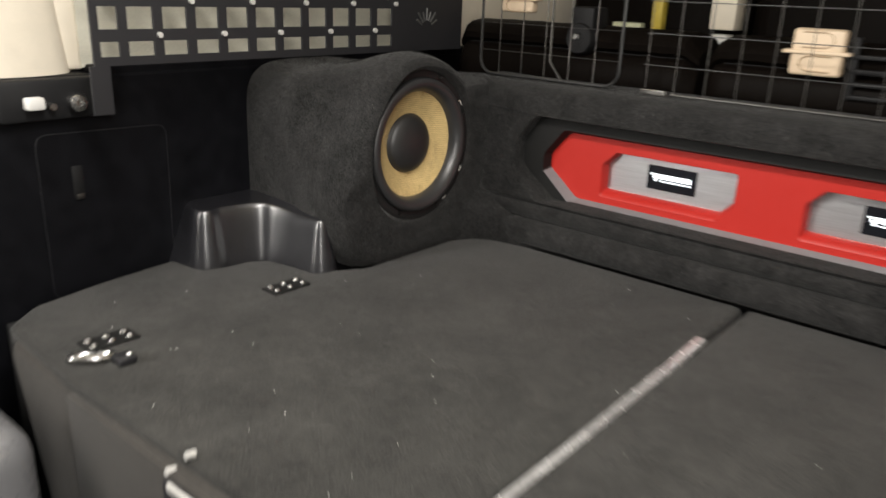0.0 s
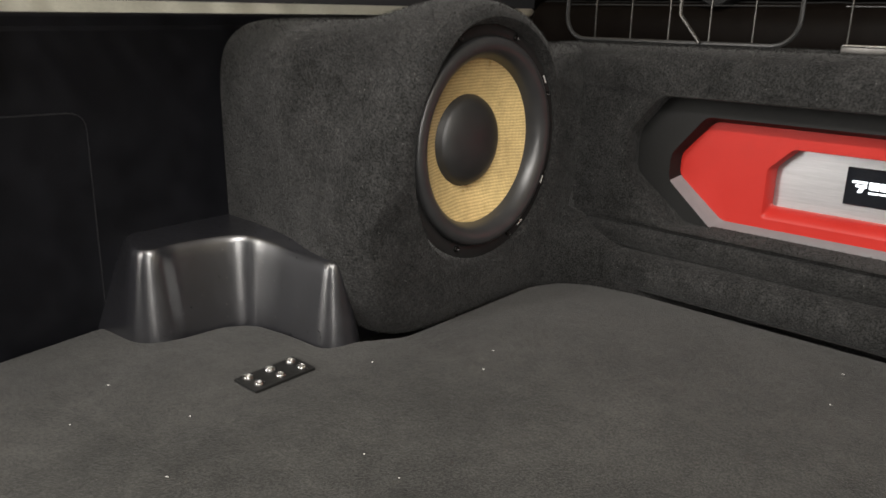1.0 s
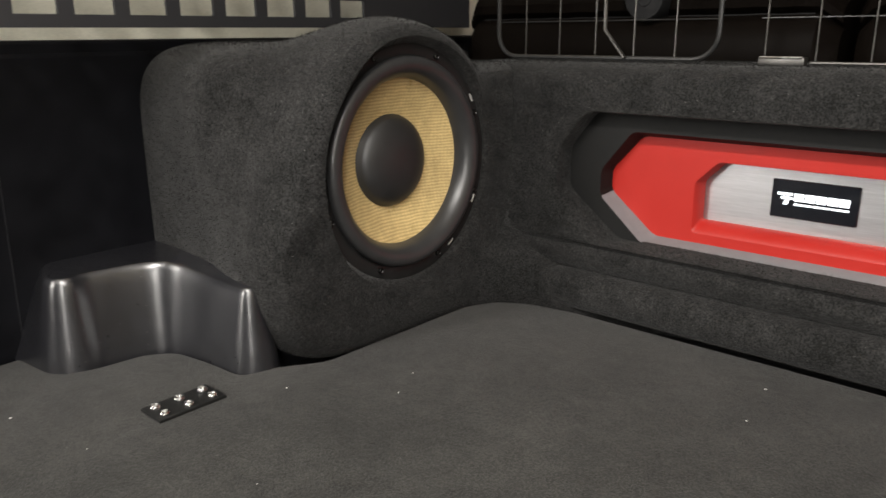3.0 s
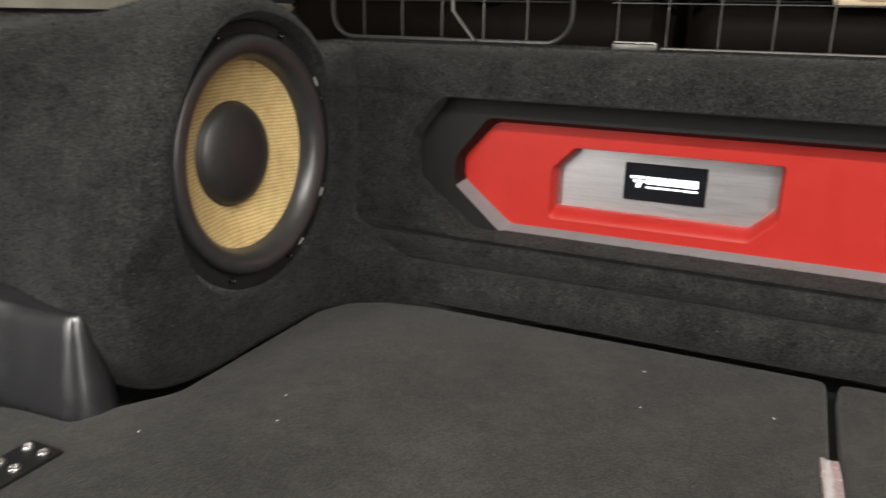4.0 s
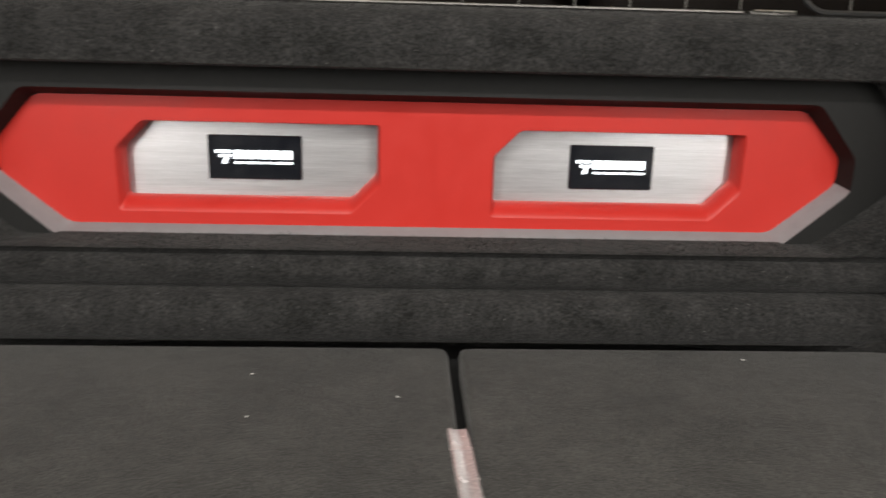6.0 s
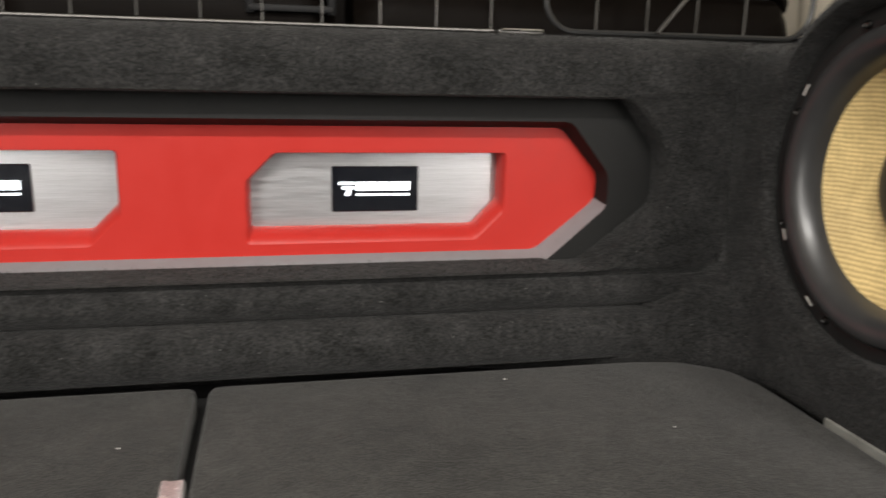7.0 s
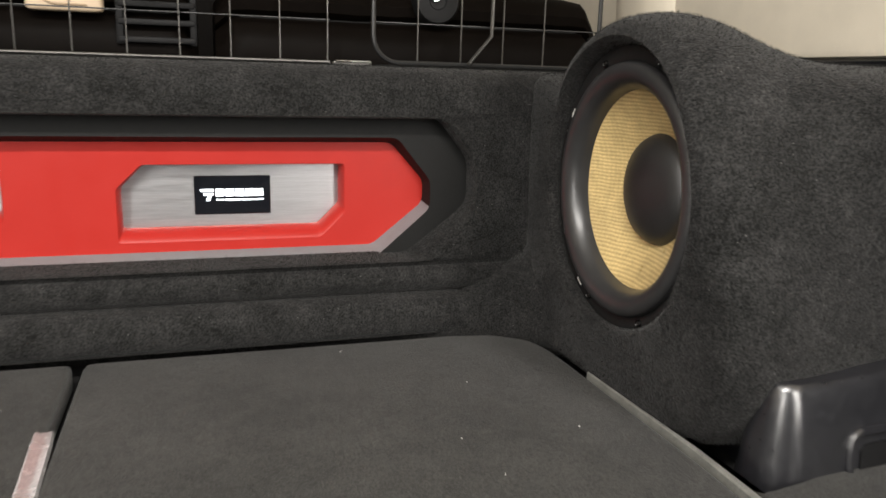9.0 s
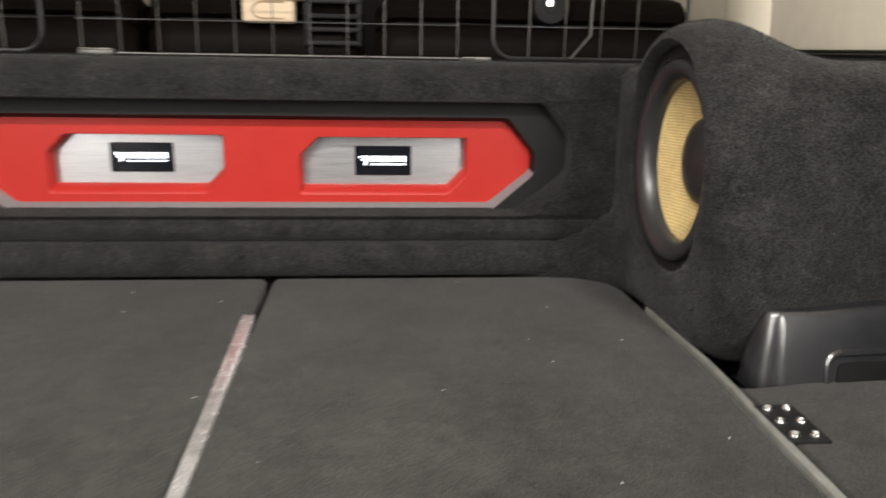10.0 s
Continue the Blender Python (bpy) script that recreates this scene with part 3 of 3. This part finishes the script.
def wheel_arch(side):
    ob = thing("wheel_arch", (side * 0.7, -0.5, 0), "glossy scuffed black plastic wheel arch moulding", "wheel arch", "wheel arches")
    def ridge(cx, cy, r, a0, a1):
        """A round upright ridge of the moulding, as part of its plan."""
        return [(cx - r * math.cos(radians(a0 + (a1 - a0) * k / 6)), cy + r * math.sin(radians(a0 + (a1 - a0) * k / 6))) for k in range(7)]

    if side < 0:
        plan = [(0.92, -0.20), (0.92, -0.606), (0.79, -0.602)] + ridge(0.735, -0.562, 0.035, -88, 30) + [(0.700, -0.505), (0.690, -0.476), (0.655, -0.466)] + ridge(0.582, -0.4355, 0.0275, -86, 50) + [(0.605, -0.395), (0.605, -0.20)]
    else:
        plan = [(0.92, -0.20), (0.92, -0.440), (0.765, -0.450), (0.628, -0.4588)] + ridge(0.591, -0.4310, 0.0295, -84, 40) + [(0.605, -0.385), (0.605, -0.20)]
    pts = rounded(plan, 0.03, 4)
    if side < 0:
        profile = ((-0.6, -0.003), (0.0, 0.0), (0.28, 0.0046), (0.52, 0.0086), (0.70, 0.0115), (0.83, 0.0138), (0.92, 0.0158), (0.975, 0.0176), (1.0, 0.0205))
    else:
        profile = ((-0.6, -0.006), (0.0, 0.0), (0.45, 0.0035), (0.68, 0.007), (0.82, 0.0095), (0.92, 0.0120), (0.98, 0.0145), (1.0, 0.0175))
    rings = []
    for f, d in profile:
        ring = []
        for p in offset(pts, d):
            h = (0.088 + 0.010 * smooth_step(0.62, 0.72, p.x)) if side < 0 else 0.072 + 0.006 * smooth_step(0.62, 0.74, p.x)
            ring.append(Vector((side * p.x, p.y, f * h)))
        rings.append(ring)
    bm = loft(rings, True)
    top = rings[-1]
    flat, _, faces, _, _, _ = delaunay_2d_cdt([p.xy for p in top], [], [list(range(len(top)))], 1, 1e-6)
    verts = [bm.verts.new((p.x, p.y, min(top, key=lambda q: (q.xy - p).length).z)) for p in flat]
    for face in faces:
        bm.faces.new([verts[k] for k in face])
    bmesh.ops.remove_doubles(bm, verts=bm.verts, dist=1e-5)
    bmesh.ops.recalc_face_normals(bm, faces=bm.faces)
    part("moulding", bm, ARCH, ob)
    return ob


wheel_arch(-1)
arch = wheel_arch(1)
def on_face(x, z, out=0.0):
    """A point on the sloping front of the arch."""
    return (x, -0.450 + 0.0645 * (x - 0.765) + 0.11 * z - out, z)


pocket = rounded([(0.638, -0.012), (0.80, -0.012), (0.80, 0.030), (0.638, 0.030)], 0.014, 5)
part("pocket_frame", tube([on_face(p[0], p[1]) for p in pocket] + [on_face(*pocket[0])], 0.0040, 8, False), ARCH, arch, "raised rim of the pocket")
inner = rounded([(0.649, -0.010), (0.79, -0.010), (0.79, 0.020), (0.649, 0.020)], 0.008, 4)
part("pocket_slot", loft([[Vector(on_face(p[0], p[1], -0.004)) for p in inner], [Vector(on_face(p[0], p[1], 0.002)) for p in inner]], True, (True, True)), PLASTIC, arch)
cap = thing("white_cap", (0.735, -0.452, 0.0), "small round white plastic cap on the arch", "cap")
part("stem", tube([(0.727, -0.436, 0.025), (0.724, -0.457, 0.0225)], 0.0095, 16), PLASTIC, cap)
part("disc", tube([(0.724, -0.457, 0.0225), (0.7225, -0.464, 0.022)], 0.0112, 20), WHITEWALL, cap)


# ---- bolted plates ----
def bolt_plate(x0, y0, x1, y1, w, ring=False):
    """A plate from (x0, y0) to (x1, y1), w wide, with two rows of three bolts."""
    d = Vector((x1 - x0, y1 - y0))
    n = d.length
    d.normalize()
    e = Vector((-d.y, d.x))
    ob = thing("tie_down_plate", (x0, y0, 0), "small black plate held by six shiny bolts" + (" with a steel ring" if ring else ""), "tie-down", "tie-down plates")
    o = Vector((x0, y0))
    outline = [o, o + d * n, o + d * n + e * w, o + e * w]
    part("plate", slab([tuple(p) for p in outline], -0.001, 0.003, 0.0008), VINYL, ob)
    for i in range(3):
        for j in range(2):
            p = o + d * n * (0.14 + 0.36 * i) + e * w * (0.25 + 0.5 * j)
            bm = loft([[Vector((p.x + r * math.cos(a), p.y + r * math.sin(a), z)) for a in [2 * math.pi * k / 12 for k in range(12)]]
                       for r, z in ((0.0052, 0.003), (0.0052, 0.0045), (0.0043, 0.0059), (0.0028, 0.0062), (0.0024, 0.0048))], True, (False, True))
            part("bolt", bm, CHROME, ob)
    return ob


bolt_plate(-0.5325, -0.572, -0.5325, -0.502, 0.036)
bolt_plate(-0.543, -0.866, -0.540, -0.796, 0.038, True)
bolt_plate(0.571, -0.581, 0.572, -0.511, 0.038)

ring = thing("steel_ring", (-0.56, -0.88, 0), "shiny steel lashing ring lying on the floor board", "ring")
cpt = Vector((-0.521, -0.872, 0.006))
long_axis, short_axis = Vector((0.60, 0.80, 0)), Vector((0.80, -0.60, 0.25))
loop = [cpt + 0.027 * math.cos(t) * long_axis + 0.014 * math.sin(t) * short_axis for t in [2 * math.pi * k / 36 for k in range(37)]]
part("loop", tube(loop, 0.0040, 8, False), CHROME, ring)
part("clasp", box(-0.502, -0.476, -0.858, -0.834, 0.0, 0.010, 0.003), POWDER, ring)
part("bolt", loft([[Vector((-0.484 + r * math.cos(a), -0.841 + r * math.sin(a), z)) for a in [2 * math.pi * k / 12 for k in range(12)]] for r, z in ((0.005, 0.009), (0.005, 0.013), (0.003, 0.015))], True, (False, True)), CHROME, ring)


# ---- trim strips ----
seam = thing("seam_strip", (GAP, -0.57, -0.002), "shiny alloy strip lying in the seam between the boards", "trim strip")
section = ((-0.0085, -0.01), (-0.0092, -0.001), (-0.0082, 0.0018), (-0.006, 0.0021), (-0.0035, 0.0010), (0.003, 0.0011), (0.0062, 0.0016), (0.0078, -0.001), (0.0065, -0.01))
part("strip", loft([[Vector((xc + x * k, y, z)) for x, z in section] for y, xc, k in ((-0.905, 0.0360, 0.72), (-0.63, 0.0340, 0.80), (-0.45, 0.0305, 0.95), (-0.33, 0.0280, 1.0), (-0.26, 0.0252, 1.0), (-0.236, 0.0240, 0.95))], True, (True, True)), CLEAR, seam)
edge = thing("edge_strip", (0.545, -0.55, 0), "worn alloy edge strip along the floor board", "trim strip")
part("strip", loft([[Vector((x0 + x, y, z)) for x, z in ((0.0, -0.01), (0.0008, 0.0022), (0.002, 0.0032), (wd - 0.001, 0.0028), (wd, -0.01))]
                    for y, x0, wd in ((-0.225, 0.5285, 0.0035), (-0.30, 0.5305, 0.0045), (-0.40, 0.5330, 0.007), (-0.47, 0.5305, 0.0085), (-0.56, 0.5265, 0.0090), (-0.66, 0.5240, 0.0095), (-0.905, 0.5175, 0.0095))], True, (True, True)), EDGE, edge)


# ---- drawer front under the boards ----
front = thing("drawer_unit", (0, -0.9, -0.3), "felt-covered drawer unit under the floor boards", "drawer unit")
prof = [(-0.88, -0.0), (-0.898, -0.001), (-0.909, -0.008), (-0.914, -0.02), (-0.914, -0.35), (-0.88, -0.35)]
part("front_panel", loft([[Vector((x + 0.32 * min(z, 0) * (1 if x < -0.5 else -1 if x > 0.5 else 0) * -1, y - 0.004, z - 0.004)) for y, z in prof] for x in (-0.665, -0.3, 0.2, 0.665)], True, (True, True)), FRONT, front)
drawer = part("drawer_face", box(-0.489, -0.02, -0.924, -0.912, -0.30, -0.014, 0.004), FRONT, front)
latch = part("latch", box(-0.262, -0.16, -0.930, -0.92, -0.085, -0.022, 0.004), POWDER, drawer)
for lx, lz, ly in ((-0.243, 0.003, -0.900), (-0.258, -0.016, -0.915), (-0.205, -0.034, -0.922)):
    part("bolt", tube([(lx, ly, lz), (lx, ly - 0.010, lz + 0.002)], 0.0042, 10), ZINC, latch)
part("handle", box(-0.246, -0.168, -0.934, -0.929, -0.027, -0.017, 0.002), ZINC, latch)
sill = thing("body_sill", (-0.7, -1.0, -0.5), "pale painted body sill at the boot opening", "car body")
part("panel", box(-0.80, -0.462, -1.06, -0.965, -0.6, -0.03, 0.045, 5), PAINT, sill)


# ---- folding wire barrier ----
def wire(name, pts, r, mat, parent):
    return part(name, tube(pts, r, 7), mat, parent)


grid = thing("wire_barrier", (0.05, 0.012, 0.306), "thin steel wire barrier standing on the felt fascia", "barrier")
for k in range(11):
    x = -0.2325 + 0.0532 * k
    wire("upright", [(x, 0.012, 0.309), (x, 0.012, 0.60)], 0.0009, STEEL, grid)
wire("bottom_wire", [(-0.184, 0.010, 0.3095), (0.302, 0.010, 0.3095)], 0.0017, STEEL, grid)
for z in (0.356, 0.409, 0.462, 0.515):
    wire("cross_wire", [(-0.24, 0.0142, z), (0.302, 0.0142, z)], 0.0008, DARKWIRE, grid)


def side_frame(side, xa, xb):
    ob = thing("wire_gate", ((xa + xb) / 2, 0.004, 0.306), "hinged wire panel with a rounded dark rod frame", "barrier", "wire panels")
    r = 0.03
    loop = [(xa, 0.004, 0.62), (xa, 0.004, 0.311 + r)]
    loop += [(xa + side * r * (1 - math.cos(a)), 0.004, 0.311 + r * (1 - math.sin(a))) for a in [radians(15 * k) for k in range(1, 6)]]
    loop += [(xa + side * r, 0.004, 0.311), (xb - side * r, 0.004, 0.311)]
    loop += [(xb - side * r * (1 - math.sin(a)), 0.004, 0.311 + r * (1 - math.cos(a))) for a in [radians(15 * k) for k in range(1, 6)]]
    loop += [(xb, 0.004, 0.311 + r), (xb, 0.004, 0.62)]
    wire("frame_rod", loop, 0.0028, DARKWIRE, ob)
    for k in range(1, int(abs(xb - xa) / 0.0538 + 0.3)):
        x = xa + side * 0.0538 * k
        wire("upright", [(x, 0.008, 0.312), (x, 0.008, 0.60)], 0.0010, STEEL, ob)
    for z in (0.356, 0.409, 0.462):
        wire("cross_wire", [(xa, 0.0102, z), (xb, 0.0102, z)], 0.0008, DARKWIRE, ob)
    xm = xa + side * 0.115
    wire("latch_rod", [(xm, -0.001, 0.312), (xm + side * 0.028, -0.001, 0.345), (xm + side * 0.030, -0.001, 0.52)], 0.0022, STEEL, ob)


side_frame(1, 0.351, 0.64)
side_frame(-1, -0.282, -0.594)
for x0, x1, z1 in ((-0.234, -0.186, 0.3150), (0.304, 0.348, 0.3105)):
    clip = thing("hinge_clip", ((x0 + x1) / 2, 0.004, 0.306), "small pale metal hinge clip on the felt", "clip", "hinge clips")
    part("plate", box(x0, x1, -0.003, 0.009, 0.3055, z1, 0.001), STEEL, clip)
    part("pin", tube([(x0 + 0.002, -0.004, z1), (x1 - 0.002, -0.004, z1)], 0.0012, 8), CHROME, clip)


# ---- rear seat behind the barrier ----
def seat_back(x0, x1, label):
    ob = thing("rear_seat", ((x0 + x1) / 2, 0.16, -0.3), label, "car seat", "rear seat backs")
    prof = [(0.26, -0.3), (0.13, -0.3), (0.125, 0.20), (0.115, 0.26), (0.105, 0.30), (0.104, 0.33), (0.112, 0.352), (0.124, 0.3605), (0.130, 0.362), (0.124, 0.3635), (0.114, 0.370), (0.111, 0.382),
            (0.118, 0.394), (0.135, 0.404), (0.17, 0.41), (0.22, 0.406), (0.26, 0.395)]
    rings = []
    n = 24
    for i in range(n + 1):
        f = i / n
        u = min(f, 1 - f) * (x1 - x0)
        k = 1 - max(0, 1 - u / 0.03) ** 2 * 0.28
        rings.append([Vector((x0 + f * (x1 - x0), 0.18 + (y - 0.18) * k, 0.3 + (z - 0.3) * k + 0.0015 * noise.noise(Vector((f * 20, z * 30, 0))))) for y, z in prof])
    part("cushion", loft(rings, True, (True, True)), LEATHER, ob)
    part("seam", tube([(x0 + 0.03 + (x1 - x0 - 0.06) * i / 8, 0.1275, 0.362) for i in range(9)], 0.0016, 6), VINYL, ob)
    return ob


seat_back(-0.75, -0.19, "black leather rear seat back with a stitched seam")
seat_back(-0.172, 0.16, "narrow black leather centre seat back")
seat_back(0.180, 0.70, "black leather rear seat back with a stitched seam")


def front_seat(x0, x1, top):
    ob = thing("front_seat", ((x0 + x1) / 2, 0.72, -0.36), "dark leather front seat, raised to keep the cabin dark", "car seat", "front seats")
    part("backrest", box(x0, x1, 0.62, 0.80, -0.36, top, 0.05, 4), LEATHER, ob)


# tops raised so the black backrests stand in for the unlit cabin
front_seat(-0.78, -0.32, 0.60)
front_seat(-0.29, 0.72, 0.60)
for name, pos, size, mat, label, cat in (("yellow_tag", (-0.506, 0.60, 0.43), (0.014, 0.008, 0.04), YELLOW, "small yellow plastic tag hanging in the cabin", "tag"),
                                         ("paper_label", (-0.588, 0.60, 0.382), (0.04, 0.004, 0.022), LABEL, "pale green paper label on the front seat", "label"),
                                         ("pillar_cover", (-0.335, 0.60, 0.46), (0.03, 0.02, 0.06), BEIGE, "beige plastic pillar cover deep in the cabin", "cover"),
                                         ("belt_latch", (-0.335, 0.58, 0.378), (0.022, 0.012, 0.012), WHITEWALL, "white plastic belt latch on the seat", "latch")):
    ob = thing(name, pos, label, cat)
    part("body", box(pos[0] - size[0], pos[0] + size[0], pos[1] - size[1], pos[1] + size[1] + 0.02, pos[2] - size[2], pos[2] + size[2], 0.004, 2), mat, ob)


def anchor_cover(x, z, h):
    ob = thing("anchor_cover", (x, 0.108, z), "tan plastic anchor cover on the seat back", "cover", "anchor covers")
    part("lid", box(x - 0.04, x + 0.04, 0.088, 0.112, z, z + h, 0.006, 3), TAN, ob)
    part("flange", box(x - 0.052, x + 0.052, 0.083, 0.11, z + h * 0.46, z + h * 0.54, 0.002), TAN, ob)
    for zz, s in ((z + h * 0.26, -1), (z + h * 0.76, 1)):
        pts = [(x + s * 0.0 - 0.024 * s + 0.0, 0.0875, zz + 0.012)] + [(x + s * (0.008 + 0.016 * math.cos(a)), 0.0875, zz + 0.012 * math.sin(a)) for a in [radians(90 - 15 * k) for k in range(13)]] + [(x - 0.024 * s, 0.0875, zz - 0.012)]
        part("groove", tube(pts, 0.0013, 6), TANLINE, ob)


anchor_cover(0.018, 0.356, 0.074)
anchor_cover(-0.575, 0.428, 0.05)


def knob(x, z):
    ob = thing("release_knob", (x, 0.10, z), "round black seat release knob with a bright screw", "knob", "seat knobs")
    part("disc", loft([[Vector((x + r * math.cos(a), y, z + r * math.sin(a))) for a in [2 * math.pi * k / 28 for k in range(28)]] for r, y in ((0.03, 0.13), (0.03, 0.098), (0.027, 0.093), (0.012, 0.092), (0.010, 0.094))], True, (True, True)), PLASTIC, ob)
    part("screw", tube([(x - 0.004, 0.095, z + 0.004), (x - 0.004, 0.088, z + 0.004)], 0.0055, 10), CHROME, ob)
    part("stem", box(x - 0.026, x + 0.026, 0.1, 0.16, z, z + 0.06, 0.006), PLASTIC, ob)


knob(-0.425, 0.385)
knob(0.455, 0.391)
buckle = thing("belt_guide", (0.115, 0.10, 0.325), "black slotted plastic belt guide on the seat back", "belt guide")
for z in (0.325, 0.345, 0.365, 0.387):
    part("bar", box(0.072, 0.157, 0.094, 0.106, z, z + 0.007, 0.002), PLASTIC, buckle)
for x in (0.070, 0.151):
    part("upright", box(x, x + 0.008, 0.096, 0.11, 0.323, 0.42, 0.002), PLASTIC, buckle)


# ---- left side: perforated panel and its rail ----
molle = thing("perforated_panel", (-0.76, -0.4, 0.34), "black perforated metal gear panel along the side window", "gear panel")
bm = bmesh.new()
rowsz = [(0.353, 0.375), (0.393, 0.426), (0.444, 0.478), (0.497, 0.53)]


def tilt(y, z):
    return Vector((-0.674, 0.925 * y - 0.0947, 0.925 * z + 0.0352))


def plate_quad(bm, y0, y1, z0, z1):
    a = [tilt(y0, z0), tilt(y1, z0), tilt(y1, z1), tilt(y0, z1)]
    b = [p + Vector((-0.004, 0, 0)) for p in a]
    va, vb = [bm.verts.new(p) for p in a], [bm.verts.new(p) for p in b]
    bm.faces.new(va)
    bm.faces.new(vb[::-1])
    for i in range(4):
        j = (i + 1) % 4
        bm.faces.new((va[i], vb[i], vb[j], va[j]))


cols = [(-0.702, -0.672)] + [(-0.657 + 0.0588 * k, -0.657 + 0.0588 * k + 0.0425) for k in range(10)]
edges_z = [0.340] + [v for r in rowsz for v in r] + [0.565]
for i in range(0, len(edges_z), 2):
    plate_quad(bm, -0.714, 0.14, edges_z[i], edges_z[i + 1])
for z0, z1 in rowsz:
    last = -0.714
    for a, b in cols:
        plate_quad(bm, last, a, z0, z1)
        last = b
    plate_quad(bm, last, 0.14, z0, z1)
plate_quad(bm, -0.721, -0.690, 0.268, 0.340)
part("plate", bm, POWDER, molle, smooth=False)
for k in range(0, 10, 2):
    for z in (0.384, 0.435):
        p = tilt(-0.606 + 0.0588 * k + (0.0588 if z > 0.4 else 0), z)
        part("bolt", tube([p, p + Vector((0.005, 0, 0))], 0.0042, 10), ZINC, molle)
tagged(structure("window_curtain", box(-0.826, -0.822, -0.705, 0.16, 0.333, 0.60), PALE, "pale cloth behind the perforated panel"), "", "curtain")

for k in range(7):
    a = radians(30 + 20 * k)
    p, q = tilt(0.02, 0.385) + Vector((0.0015, 0, 0)), Vector((0, math.cos(a), math.sin(a)))
    part("emblem_bar", tube([p + 0.016 * q, p + (0.034 + 0.006 * (k % 2)) * q], 0.0022, 6), EMBLEM, molle)

rail = thing("side_rail", (-0.775, -0.76, 0.28), "black side rail with a clear knob and bolts", "rail")
part("bar", box(-0.795, -0.772, -0.85, -0.685, 0.265, 0.325, 0.006), PLASTIC, rail)
part("clear_knob", loft([[Vector((-0.772 + dx, -0.743 + r * math.cos(a), 0.289 + r * math.sin(a))) for a in [2 * math.pi * k / 20 for k in range(20)]] for r, dx in ((0.013, 0), (0.0145, 0.008), (0.012, 0.014), (0.006, 0.016), (0.004, 0.012))], True, (False, True)), CHROME, rail)
for y, r in ((-0.704, 0.0055), (-0.781, 0.005)):
    part("bolt", tube([(-0.775, y, 0.287), (-0.757, y, 0.287)], r, 10), CHROME, rail)
part("white_stop", box(-0.772, -0.752, -0.818, -0.793, 0.284, 0.302, 0.004), WHITEWALL, rail)
catch = thing("slot_catch", (-0.79, -0.742, 0.135), "small metal catch plate in the side trim", "catch")
part("plate", box(-0.796, -0.792, -0.752, -0.734, 0.135, 0.19, 0.003), PLASTIC, catch)
part("tab", box(-0.794, -0.789, -0.749, -0.737, 0.137, 0.145, 0.001), STEEL, catch)


hatch = thing("access_panel", (-0.79, -0.7, 0.0), "black plastic access panel in the side trim", "panel")
outline = rounded([(-0.80, -0.02), (-0.592, -0.02), (-0.588, 0.238), (-0.80, 0.242)], 0.02, 5)
part("cover", loft([[Vector((-0.795 + dx, c.x + (o[0] - c.x) * k, c.y + (o[1] - c.y) * k)) for o in outline] for c in [Vector((-0.7, 0.11))] for dx, k in ((0.0, 1.0), (0.0012, 0.997), (0.0016, 0.99))], True, (False, True)), SIDE, hatch, smooth=False)

rim = [Vector((-0.7936, o[0], o[1])) for o in outline]
part("rim", tube(rim + [rim[0]], 0.0006, 6, False), POWDER, hatch, "thin rim of the panel")
# ---- lint ----
random.seed(7)
bm = bmesh.new()
for k in range(44):
    x, y = random.uniform(-0.68, 0.52), random.uniform(-0.88, -0.09)
    a, ln = random.uniform(0, math.pi), random.uniform(0.0004, 0.0013)
    d, w = Vector((math.cos(a), math.sin(a), 0)) * ln, Vector((-math.sin(a), math.cos(a), 0)) * random.uniform(0.0002, 0.0004)
    o = Vector((x, y, 0.0004))
    lowv = [bm.verts.new(o + p) for p in (-d - w, d - w, d + w, -d + w)]
    top = [bm.verts.new(v.co + Vector((0, 0, 0.0006))) for v in lowv]
    bm.faces.new(top)
    for i in range(4):
        bm.faces.new((lowv[i], lowv[(i + 1) % 4], top[(i + 1) % 4], top[i]))
tagged(part("lint", bm, WHITEWALL, None, "", False), "tiny pale specks of lint on the felt boards", "lint", "", "stuff")
